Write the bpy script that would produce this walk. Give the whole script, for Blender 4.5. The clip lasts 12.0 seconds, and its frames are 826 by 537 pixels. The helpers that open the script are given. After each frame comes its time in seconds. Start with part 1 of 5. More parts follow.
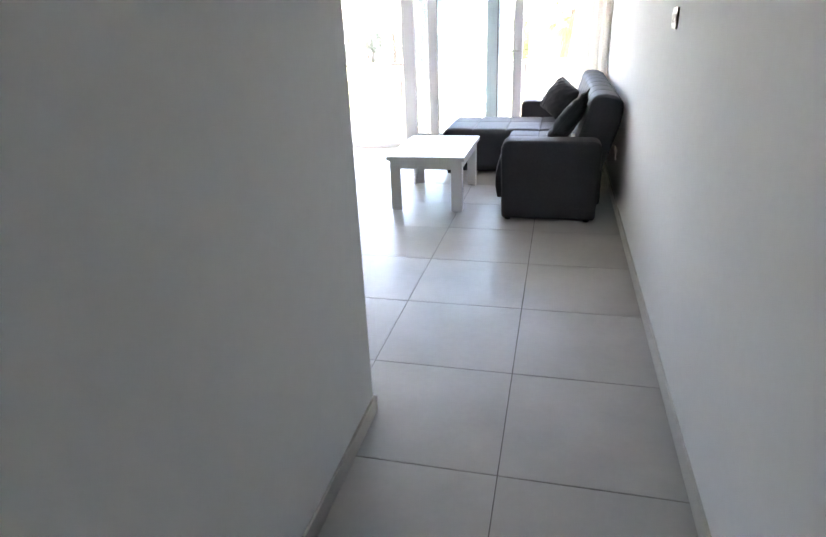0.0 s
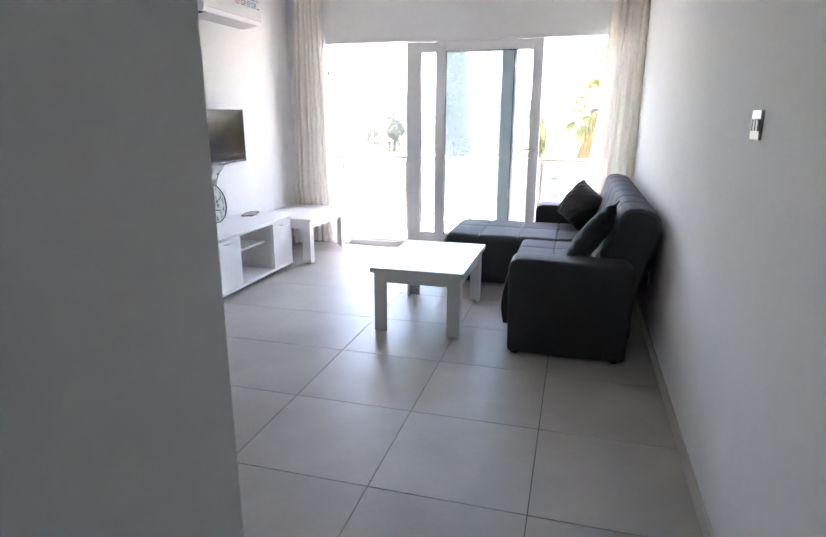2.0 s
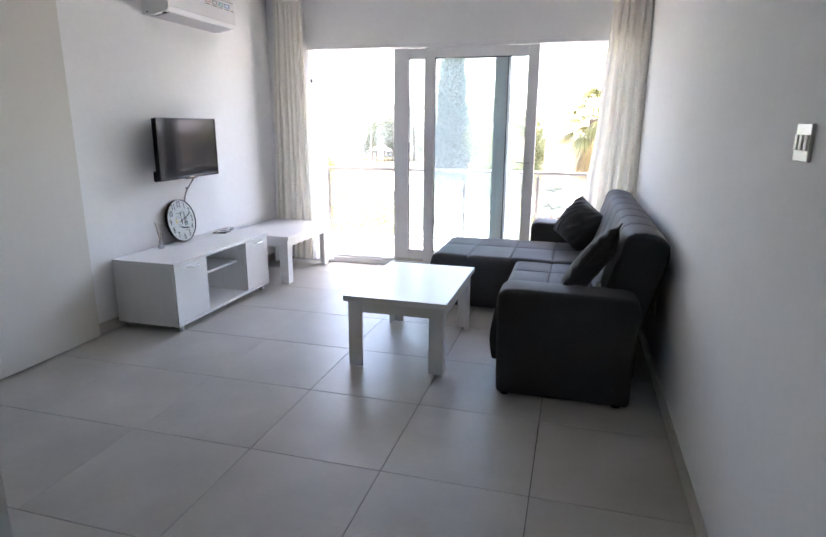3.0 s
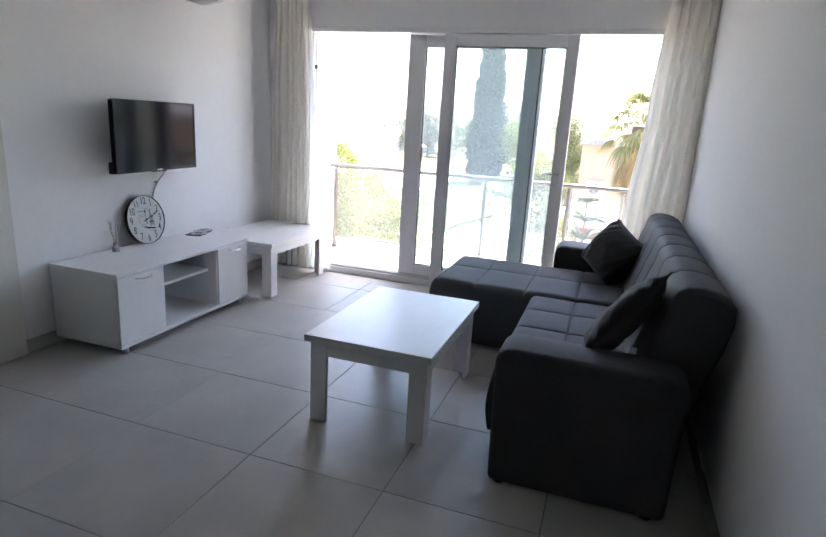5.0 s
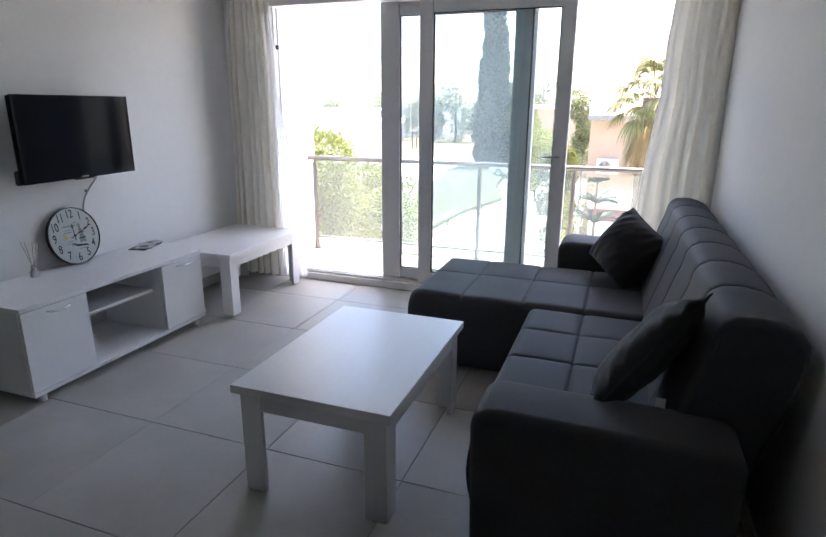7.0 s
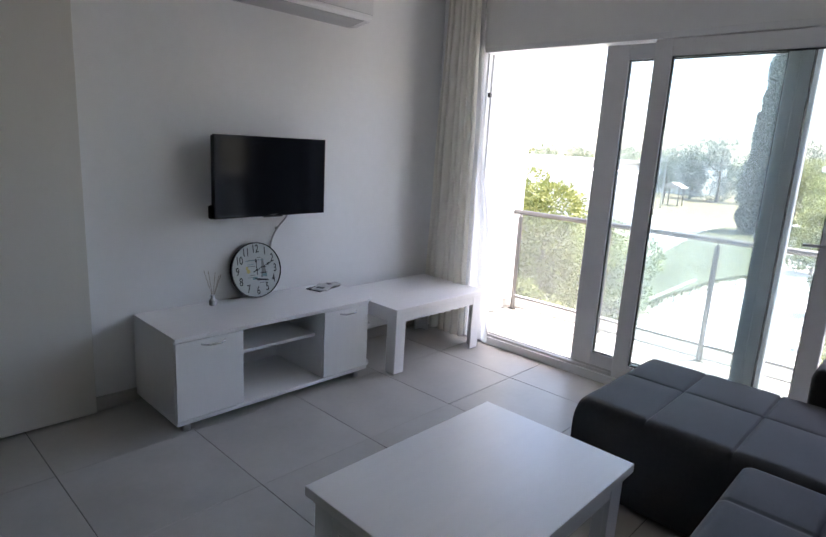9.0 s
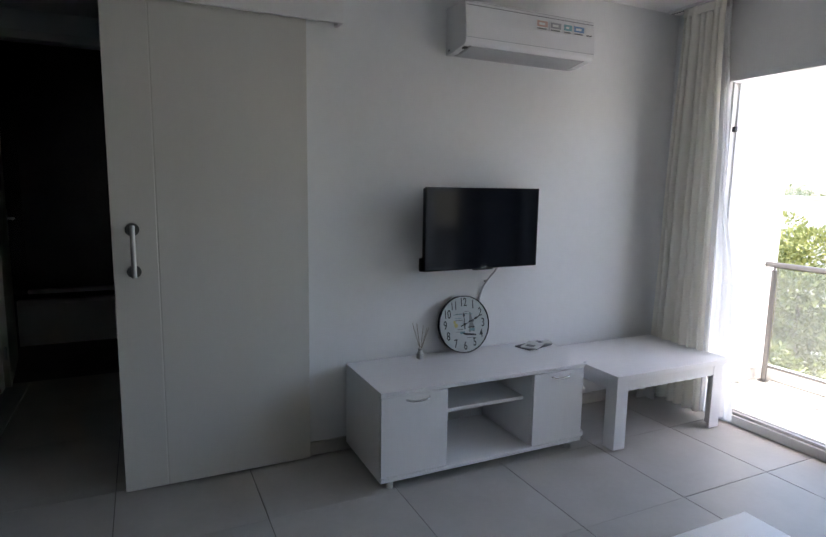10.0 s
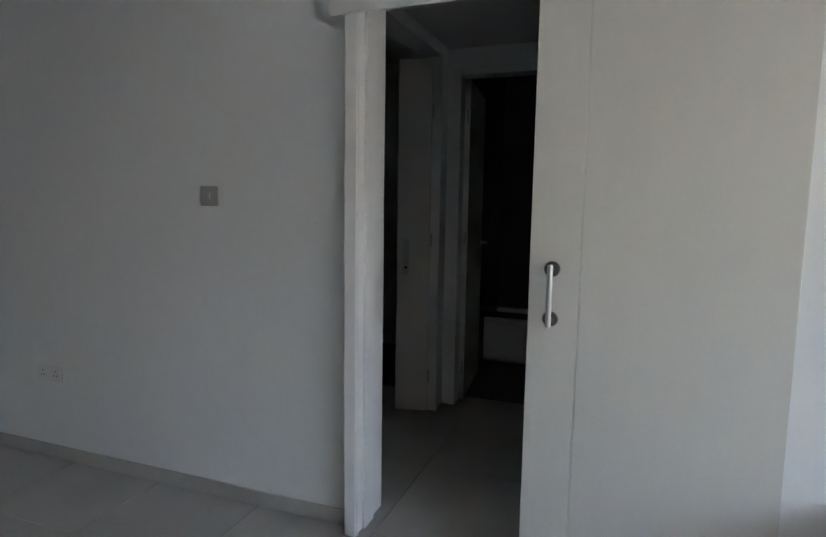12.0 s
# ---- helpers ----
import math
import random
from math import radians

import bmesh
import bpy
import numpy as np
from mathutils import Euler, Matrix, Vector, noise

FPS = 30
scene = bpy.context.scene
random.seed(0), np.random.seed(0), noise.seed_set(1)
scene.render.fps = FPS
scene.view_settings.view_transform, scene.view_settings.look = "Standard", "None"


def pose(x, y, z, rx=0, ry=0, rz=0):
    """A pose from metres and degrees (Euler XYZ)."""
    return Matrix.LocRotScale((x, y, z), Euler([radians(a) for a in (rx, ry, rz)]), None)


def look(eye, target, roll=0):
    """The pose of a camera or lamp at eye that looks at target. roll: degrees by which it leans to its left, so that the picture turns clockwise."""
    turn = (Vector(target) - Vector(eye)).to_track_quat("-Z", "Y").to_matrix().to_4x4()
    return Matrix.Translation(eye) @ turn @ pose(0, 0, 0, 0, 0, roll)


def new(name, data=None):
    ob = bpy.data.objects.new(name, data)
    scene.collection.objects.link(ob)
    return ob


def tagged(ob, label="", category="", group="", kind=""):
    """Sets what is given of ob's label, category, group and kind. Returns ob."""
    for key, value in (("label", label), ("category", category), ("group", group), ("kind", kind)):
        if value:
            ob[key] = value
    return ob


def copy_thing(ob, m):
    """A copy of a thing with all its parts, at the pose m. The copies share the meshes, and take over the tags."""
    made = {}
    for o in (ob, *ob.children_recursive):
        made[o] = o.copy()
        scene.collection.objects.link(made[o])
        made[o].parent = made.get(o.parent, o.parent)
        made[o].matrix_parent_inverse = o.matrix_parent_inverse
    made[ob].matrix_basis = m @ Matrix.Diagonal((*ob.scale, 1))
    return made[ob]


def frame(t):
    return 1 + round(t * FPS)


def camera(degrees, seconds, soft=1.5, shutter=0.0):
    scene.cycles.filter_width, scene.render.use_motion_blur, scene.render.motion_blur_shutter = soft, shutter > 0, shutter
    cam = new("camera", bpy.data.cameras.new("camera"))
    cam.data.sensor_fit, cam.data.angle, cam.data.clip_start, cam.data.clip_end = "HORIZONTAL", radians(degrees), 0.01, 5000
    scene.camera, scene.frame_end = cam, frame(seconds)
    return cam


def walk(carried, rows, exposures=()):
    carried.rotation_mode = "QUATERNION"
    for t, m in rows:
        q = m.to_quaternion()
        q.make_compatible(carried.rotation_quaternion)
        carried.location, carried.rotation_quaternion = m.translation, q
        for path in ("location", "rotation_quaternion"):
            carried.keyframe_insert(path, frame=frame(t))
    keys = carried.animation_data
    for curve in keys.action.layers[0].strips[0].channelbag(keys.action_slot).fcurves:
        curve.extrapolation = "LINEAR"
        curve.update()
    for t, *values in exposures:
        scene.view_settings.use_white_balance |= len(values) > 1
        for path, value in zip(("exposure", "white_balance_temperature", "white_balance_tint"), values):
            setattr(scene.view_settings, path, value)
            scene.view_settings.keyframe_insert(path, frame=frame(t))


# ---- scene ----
cam = camera(71.6, 12.0)
PATH = [
    (0, (0.125, -1.46, 1.361), (-0.337, 0.321, 0.576), -2.4),
    (0.5, (0.144, -1.245, 1.338), (-0.309, 0.562, 0.609), 0.1),
    (1, (0.2, -0.987, 1.35), (-0.299, 0.848, 0.731), 1.3),
    (1.5, (0.151, -0.824, 1.341), (-0.353, 1.017, 0.746), 1.5),
    (2, (0.081, -0.579, 1.364), (-0.444, 1.282, 0.85), 0.1),
    (2.5, (0.098, -0.354, 1.371), (-0.418, 1.516, 0.888), 0.5),
    (4.5, (0.016, 0.384, 1.389), (-0.602, 2.218, 0.887), 1.2),
    (5, (0.077, 0.593, 1.392), (-0.54, 2.428, 0.893), 3.4),
    (5.5, (0.076, 0.769, 1.392), (-0.549, 2.602, 0.893), 2.1),
    (6, (0.055, 0.967, 1.38), (-0.582, 2.794, 0.873), 1.0),
    (6.5, (0.076, 1.115, 1.372), (-0.56, 2.934, 0.836), 0.8),
    (8.5, (0.077, 1.698, 1.404), (-0.999, 3.31, 0.912), 0.9),
    (9, (0.086, 1.84, 1.422), (-1.256, 3.262, 0.999), 3.3),
    (9.5, (0.02, 1.899, 1.436), (-1.521, 3.114, 1.053), 2.0),
    (10, (-0.092, 1.963, 1.417), (-1.88, 2.814, 1.135), 0.9),
    (10.5, (-0.231, 2.022, 1.416), (-2.163, 2.479, 1.169), -0.8),
    (11, (-0.389, 2.123, 1.449), (-2.37, 2.053, 1.194), 0.9),
    (11.5, (-0.536, 2.205, 1.438), (-2.472, 1.772, 1.193), 2.7),
    (12, (-0.732, 2.181, 1.449), (-2.592, 1.484, 1.220), 0.9),
]
# the clip's own exposure: seconds, stops, kelvin, tint
EXPOSURES = [(0.0, 4.99, 7150, 19), (1.0, 4.66, 7070, 19.4), (2.5, 4.05, 6950, 20), (5.5, 3.19, 6750, 18), (8.5, 2.75, 6750, 18), (10.0, 2.63, 6730, 16), (10.5, 2.94, 6800, 14), (11.0, 3.14, 6900, 14), (11.5, 3.44, 6900, 14), (12.0, 3.77, 7000, 16)]
walk(cam, [(t, look(eye, target, roll)) for t, eye, target, roll in PATH], EXPOSURES)

# ---- light ----
world = bpy.data.worlds.new("sky")
scene.world = world
world.use_nodes = True
wn = world.node_tree.nodes
sky = wn.new("ShaderNodeTexSky")
sky.sky_type = "NISHITA"
sky.sun_disc = False
SUN_ELEV, SUN_AZ = 72.0, 38.0   # degrees; azimuth from +y towards +x
sky.sun_elevation, sky.sun_rotation = radians(SUN_ELEV), radians(SUN_AZ)
sky.dust_density, sky.air_density = 2.0, 1.0
wn["Background"].inputs["Strength"].default_value = 0.15
world.node_tree.links.new(sky.outputs[0], wn["Background"].inputs["Color"])
sun_data = bpy.data.lights.new("sun", "SUN")
sun_data.energy, sun_data.angle, sun_data.color = 3.2, radians(0.6), (1.0, 0.96, 0.90)
sun = new("sun", sun_data)
sd = Vector((math.sin(radians(SUN_AZ)) * math.cos(radians(SUN_ELEV)), math.cos(radians(SUN_AZ)) * math.cos(radians(SUN_ELEV)), math.sin(radians(SUN_ELEV))))
sun.matrix_world = look(sd * 50, (0, 0, 0))


# ---- materials ----
def mat_base(name, color=(0.8, 0.8, 0.8), rough=0.5, metal=0.0):
    m = bpy.data.materials.new(name)
    m.use_nodes = True
    b = m.node_tree.nodes["Principled BSDF"]
    b.inputs["Base Color"].default_value = (*color, 1)
    b.inputs["Roughness"].default_value = rough
    b.inputs["Metallic"].default_value = metal
    return m, m.node_tree.nodes, m.node_tree.links, b


def vary(name, c1, c2, scale=6.0, rough=(0.4, 0.6), bump=0.0, bscale=200.0, fine=0.35, stretch=(1, 1, 1), metal=0.0, piece=0.0, distance=0.002):
    """Two-scale noise between two colours, with relief; piece: how far single pieces differ in tone."""
    m, n, l, b = mat_base(name, c1, rough[0], metal)
    tc = n.new("ShaderNodeTexCoord")
    mp = n.new("ShaderNodeMapping")
    mp.inputs["Scale"].default_value = stretch
    l.new(tc.outputs["Object"], mp.inputs["Vector"])
    vec = mp.outputs[0]
    if piece:
        oi = n.new("ShaderNodeObjectInfo")
        add = n.new("ShaderNodeVectorMath")
        add.operation = "MULTIPLY_ADD"
        add.inputs[1].default_value = (37.0, 17.0, 5.0)
        cmb = n.new("ShaderNodeCombineXYZ")
        for k in range(3):
            l.new(oi.outputs["Random"], cmb.inputs[k])
        l.new(cmb.outputs[0], add.inputs[0])
        l.new(vec, add.inputs[2])
        vec = add.outputs[0]
    big = n.new("ShaderNodeTexNoise")
    big.inputs["Scale"].default_value, big.inputs["Detail"].default_value = scale, 5
    small = n.new("ShaderNodeTexNoise")
    small.inputs["Scale"].default_value, small.inputs["Detail"].default_value = scale * 14, 3
    l.new(vec, big.inputs["Vector"])
    l.new(vec, small.inputs["Vector"])
    mixf = n.new("ShaderNodeMix")
    mixf.inputs[0].default_value = fine
    l.new(big.outputs[0], mixf.inputs[2])
    l.new(small.outputs[0], mixf.inputs[3])
    ramp = n.new("ShaderNodeValToRGB")
    ramp.color_ramp.elements[0].position, ramp.color_ramp.elements[1].position = 0.3, 0.7
    ramp.color_ramp.elements[0].color, ramp.color_ramp.elements[1].color = (*c1, 1), (*c2, 1)
    l.new(mixf.outputs[0], ramp.inputs[0])
    col = ramp.outputs[0]
    if piece:
        mr = n.new("ShaderNodeMapRange")
        mr.inputs["To Min"].default_value, mr.inputs["To Max"].default_value = 1 - piece, 1 + piece
        l.new(oi.outputs["Random"], mr.inputs["Value"])
        hv = n.new("ShaderNodeHueSaturation")
        l.new(mr.outputs[0], hv.inputs["Value"])
        l.new(col, hv.inputs["Color"])
        col = hv.outputs[0]
    l.new(col, b.inputs["Base Color"])
    rr = n.new("ShaderNodeMapRange")
    rr.inputs["To Min"].default_value, rr.inputs["To Max"].default_value = rough
    l.new(mixf.outputs[0], rr.inputs["Value"])
    l.new(rr.outputs[0], b.inputs["Roughness"])
    if bump:
        fn = n.new("ShaderNodeTexNoise")
        fn.inputs["Scale"].default_value, fn.inputs["Detail"].default_value = bscale, 4
        l.new(vec, fn.inputs["Vector"])
        bp = n.new("ShaderNodeBump")
        bp.inputs["Strength"].default_value, bp.inputs["Distance"].default_value = bump, distance
        l.new(fn.outputs[0], bp.inputs["Height"])
        l.new(bp.outputs[0], b.inputs["Normal"])
    return m


def glass_mat(name, tint, haze, hazecol=(0.9, 0.95, 0.95)):
    m = bpy.data.materials.new(name)
    m.use_nodes = True
    n, l = m.node_tree.nodes, m.node_tree.links
    n.remove(n["Principled BSDF"])
    tr = n.new("ShaderNodeBsdfTransparent")
    tr.inputs[0].default_value = (*tint, 1)
    gl = n.new("ShaderNodeBsdfGlossy")
    gl.inputs["Roughness"].default_value = 0.01
    fr = n.new("ShaderNodeFresnel")
    fr.inputs[0].default_value = 1.45
    mx = n.new("ShaderNodeMixShader")
    l.new(fr.outputs[0], mx.inputs[0])
    l.new(tr.outputs[0], mx.inputs[1])
    l.new(gl.outputs[0], mx.inputs[2])
    df = n.new("ShaderNodeBsdfTranslucent")
    df.inputs[0].default_value = (*hazecol, 1)
    ns = n.new("ShaderNodeTexNoise")
    ns.inputs["Scale"].default_value, ns.inputs["Detail"].default_value = 3.0, 6
    tc = n.new("ShaderNodeTexCoord")
    l.new(tc.outputs["Object"], ns.inputs["Vector"])
    mr = n.new("ShaderNodeMapRange")
    mr.inputs["To Min"].default_value, mr.inputs["To Max"].default_value = haze * 0.5, haze * 1.5
    l.new(ns.outputs[0], mr.inputs["Value"])
    mx2 = n.new("ShaderNodeMixShader")
    l.new(mr.outputs[0], mx2.inputs[0])
    l.new(mx.outputs[0], mx2.inputs[1])
    l.new(df.outputs[0], mx2.inputs[2])
    l.new(mx2.outputs[0], n["Material Output"].inputs[0])
    return m


M_WALL = vary("wall_paint", (0.80, 0.812, 0.808), (0.845, 0.855, 0.85), 1.3, (0.78, 0.9), 0.12, 260)
M_WALL.node_tree.nodes["Principled BSDF"].inputs["Specular IOR Level"].default_value = 0.25
M_CEIL = vary("ceiling_paint", (0.80, 0.80, 0.79), (0.84, 0.84, 0.83), 1.1, (0.7, 0.8), 0.1, 220)
M_TILE = vary("porcelain_tile", (0.372, 0.360, 0.333), (0.472, 0.460, 0.430), 2.6, (0.33, 0.47), 0.05, 160, 0.16, piece=0.035, distance=0.0008)
M_GROUT = vary("grout", (0.11, 0.106, 0.10), (0.18, 0.174, 0.165), 9, (0.8, 0.9), 0.2, 300)
M_SKIRT = vary("skirting_tile", (0.44, 0.425, 0.395), (0.53, 0.515, 0.48), 3.0, (0.3, 0.45), 0.05, 160)
M_LAM = vary("white_laminate", (0.83, 0.83, 0.83), (0.87, 0.87, 0.865), 3.0, (0.26, 0.36), 0.10, 90, 0.5, (1, 0.12, 1), distance=0.0006)
M_LAMX = vary("white_laminate_edge", (0.81, 0.81, 0.81), (0.85, 0.85, 0.845), 3.0, (0.3, 0.4), 0.08, 90, 0.5, (1, 1, 0.12), distance=0.0006)
M_BACK = vary("white_hardboard", (0.70, 0.70, 0.69), (0.76, 0.76, 0.75), 2.0, (0.45, 0.55), 0.05, 200)
M_DOOR = vary("white_door_lacquer", (0.67, 0.655, 0.60), (0.70, 0.685, 0.63), 1.5, (0.55, 0.65), 0.03, 60, 0.3, (1, 1, 0.1), distance=0.0006)
M_TRIM = vary("white_trim", (0.79, 0.79, 0.78), (0.81, 0.81, 0.80), 1.2, (0.4, 0.5), 0.015, 90)
M_UPVC = vary("white_upvc", (0.78, 0.79, 0.80), (0.82, 0.83, 0.84), 2.0, (0.24, 0.34), 0.02, 60)
M_GASKET = mat_base("rubber_gasket", (0.03, 0.03, 0.03), 0.6)[0]
M_GLASS = glass_mat("door_glass", (0.912, 0.957, 0.957), 0.05, (0.90, 0.94, 0.92))
M_GLASS2 = glass_mat("balustrade_glass", (0.92, 0.96, 0.95), 0.03, (0.94, 0.96, 0.93))
M_STEEL = vary("brushed_steel", (0.52, 0.52, 0.51), (0.62, 0.62, 0.61), 4, (0.24, 0.36), 0.05, 300, 0.5, (1, 1, 0.06), metal=1.0)
# Dark handle steel; on the railing the colour stands in for backlit shade.
M_STEELD = vary("dark_steel_and_backlit_rail", (0.15, 0.145, 0.14), (0.21, 0.205, 0.20), 4, (0.32, 0.44), 0.05, 300, 0.5, (1, 1, 0.06), metal=1.0)
M_CHROME = mat_base("chrome", (0.75, 0.75, 0.76), 0.12, 1.0)[0]
M_FABRIC = vary("dark_grey_upholstery", (0.033, 0.033, 0.0360), (0.050, 0.050, 0.0540), 5.0, (0.60, 0.76), 0.35, 700, 0.5, distance=0.0012)
M_FABRIC2 = vary("charcoal_cushion_cloth", (0.023, 0.023, 0.025), (0.038, 0.038, 0.041), 6.0, (0.7, 0.9), 0.4, 600, 0.5, distance=0.0015)
for fm, s in ((M_FABRIC, 0.06), (M_FABRIC2, 0.07)):
    fb = fm.node_tree.nodes["Principled BSDF"]
    fb.inputs["Sheen Weight"].default_value = s
    fb.inputs["Specular IOR Level"].default_value = 0.30
    fb.inputs["Sheen Roughness"].default_value = 0.45
M_BLACK = vary("black_plastic", (0.008, 0.008, 0.009), (0.014, 0.014, 0.015), 6, (0.42, 0.55), 0.03, 200)
M_BLACK.node_tree.nodes["Principled BSDF"].inputs["Specular IOR Level"].default_value = 0.3
M_SCREEN = mat_base("black_screen", (0.004, 0.004, 0.006), 0.10)[0]
M_SCREEN.node_tree.nodes["Principled BSDF"].inputs["Specular IOR Level"].default_value = 0.20
M_SCREEN.node_tree.nodes["Principled BSDF"].inputs["Specular Tint"].default_value = (0.72, 0.84, 1.0, 1)
M_ACW = vary("ac_plastic", (0.78, 0.785, 0.79), (0.82, 0.825, 0.83), 2, (0.2, 0.3), 0.02, 80)
M_ACD = vary("ac_louvre", (0.36, 0.37, 0.38), (0.42, 0.43, 0.44), 3, (0.35, 0.45), 0.02, 80)
M_PLATE = vary("white_plastic_plate", (0.74, 0.74, 0.73), (0.79, 0.79, 0.78), 5, (0.28, 0.38), 0.02, 90)
M_SATIN = vary("satin_steel_plate", (0.50, 0.495, 0.48), (0.58, 0.575, 0.56), 6, (0.35, 0.45), 0.03, 200, 0.5, metal=0.6)
M_PLATED = mat_base("grey_plastic", (0.25, 0.25, 0.25), 0.45)[0]
M_CABLE = mat_base("grey_cable", (0.50, 0.50, 0.50), 0.5)[0]
M_DIAL = vary("printed_dial", (0.43, 0.47, 0.46), (0.56, 0.60, 0.58), 9, (0.5, 0.6), 0.03, 90)
M_INK = mat_base("black_ink", (0.03, 0.03, 0.03), 0.6)[0]
M_INK2 = mat_base("faded_ink", (0.22, 0.23, 0.22), 0.6)[0]
M_NUM = mat_base("worn_black_ink", (0.045, 0.048, 0.048), 0.6)[0]
M_TEALD = mat_base("dull_teal_ink", (0.17, 0.30, 0.31), 0.6)[0]
M_YEL = mat_base("yellow_print", (0.55, 0.48, 0.18), 0.6)[0]
M_TEAL = mat_base("teal_print", (0.22, 0.44, 0.46), 0.5)[0]
M_BLUE = mat_base("blue_print", (0.20, 0.33, 0.52), 0.5)[0]
M_PINK = mat_base("pale_pink_print", (0.62, 0.42, 0.36), 0.5)[0]
M_PAPER = vary("glossy_brochure", (0.48, 0.48, 0.48), (0.68, 0.68, 0.68), 14, (0.2, 0.3), 0.02, 80)
M_PAPERD = vary("dark_brochure", (0.07, 0.07, 0.075), (0.20, 0.20, 0.21), 12, (0.2, 0.3), 0.02, 80)
M_REED = mat_base("reed_stick", (0.30, 0.24, 0.17), 0.7)[0]
M_BOTTLE = mat_base("frosted_bottle", (0.62, 0.62, 0.62), 0.2)[0]

M_CURT = vary("cream_curtain", (0.88, 0.86, 0.785), (0.90, 0.88, 0.81), 5, (0.8, 0.9), 0.06, 700, 0.3, (1, 1, 0.25), distance=0.0005)
M_SHEER = vary("white_sheer", (0.80, 0.80, 0.80), (0.84, 0.84, 0.84), 5, (0.8, 0.9), 0.06, 700, 0.3, distance=0.0005)


def make_thin(m, amount):
    """Lets light pass through a thin cloth or leaf."""
    n, l = m.node_tree.nodes, m.node_tree.links
    b = n["Principled BSDF"]
    t = n.new("ShaderNodeBsdfTranslucent")
    src = b.inputs["Base Color"].links
    if src:
        l.new(src[0].from_socket, t.inputs[0])
    else:
        t.inputs[0].default_value = b.inputs["Base Color"].default_value
    mx = n.new("ShaderNodeMixShader")
    mx.inputs[0].default_value = amount
    l.new(b.outputs[0], mx.inputs[1])
    l.new(t.outputs[0], mx.inputs[2])
    l.new(mx.outputs[0], n["Material Output"].inputs[0])


make_thin(M_CURT, 0.14)
make_thin(M_SHEER, 0.62)


def leaf_mat(name, c1, c2, thin=0.3):
    m, n, l, b = mat_base(name, c1, 0.55)
    g = n.new("ShaderNodeNewGeometry")
    r = n.new("ShaderNodeValToRGB")
    r.color_ramp.elements[0].color, r.color_ramp.elements[1].color = (*c1, 1), (*c2, 1)
    l.new(g.outputs["Random Per Island"], r.inputs[0])
    l.new(r.outputs[0], b.inputs["Base Color"])
    make_thin(m, thin)
    return m


M_LEAF = leaf_mat("laurel_leaves", (0.13, 0.165, 0.05), (0.30, 0.31, 0.10))
# Lightened partly for the haze over distant trees.
M_LEAF2 = leaf_mat("tree_leaves", (0.10, 0.13, 0.06), (0.23, 0.25, 0.12))
# Distance haze is painted into this paler leaf colour.
M_FAR = leaf_mat("haze_paled_leaves", (0.16, 0.20, 0.14), (0.26, 0.30, 0.22))
M_CYP = leaf_mat("cypress_sprays", (0.045, 0.072, 0.055), (0.075, 0.105, 0.078), 0.15)
# Pine needles greyed and lightened to paint in the haze.
M_PINE = leaf_mat("haze_paled_needles", (0.12, 0.15, 0.12), (0.21, 0.24, 0.20), 0.2)
M_PALM = leaf_mat("palm_fronds", (0.11, 0.125, 0.045), (0.27, 0.255, 0.11))
M_PALMD = leaf_mat("dry_palm_fronds", (0.27, 0.20, 0.10), (0.42, 0.33, 0.18), 0.3)
M_BLADE = leaf_mat("grass_blades", (0.08, 0.09, 0.04), (0.18, 0.175, 0.085))
M_FLOWER = leaf_mat("pink_blossom", (0.55, 0.06, 0.12), (0.70, 0.16, 0.22), 0.3)
M_BARK = vary("bark", (0.12, 0.09, 0.07), (0.24, 0.19, 0.15), 5, (0.85, 0.95), 0.8, 40, 0.5, (1, 1, 0.3), distance=0.02)
M_GRASS = vary("grass", (0.05, 0.056, 0.02), (0.105, 0.105, 0.045), 0.9, (0.9, 1.0), 0.5, 12, 0.5, distance=0.05)
M_DRY = vary("dry_ground", (0.12, 0.097, 0.048), (0.20, 0.165, 0.085), 0.12, (0.9, 1.0), 0.5, 6, 0.4, distance=0.05)
M_ROAD = vary("pale_concrete", (0.50, 0.485, 0.45), (0.60, 0.585, 0.55), 0.5, (0.8, 0.9), 0.3, 25, 0.4, distance=0.01)
M_KERB = vary("kerb_stone", (0.45, 0.44, 0.42), (0.55, 0.54, 0.52), 2, (0.8, 0.9), 0.3, 30)
M_RENDER = vary("peach_render", (0.42, 0.295, 0.205), (0.49, 0.35, 0.25), 0.8, (0.8, 0.9), 0.3, 60)
M_RENDW = vary("white_render", (0.72, 0.71, 0.68), (0.80, 0.79, 0.76), 0.6, (0.8, 0.9), 0.3, 60)
M_ROOF = vary("roof_tile", (0.42, 0.38, 0.35), (0.55, 0.51, 0.47), 4, (0.7, 0.85), 0.3, 40, piece=0.10)
M_MAROON = vary("maroon_paint", (0.22, 0.075, 0.085), (0.29, 0.11, 0.115), 3, (0.6, 0.7), 0.1, 60)
# Far windows are coloured pale to stand in for distance haze.
M_FARW = mat_base("haze_paled_window_glass", (0.60, 0.60, 0.58), 0.3)[0]
M_DARKW = mat_base("dark_window_glass", (0.05, 0.06, 0.07), 0.1)[0]
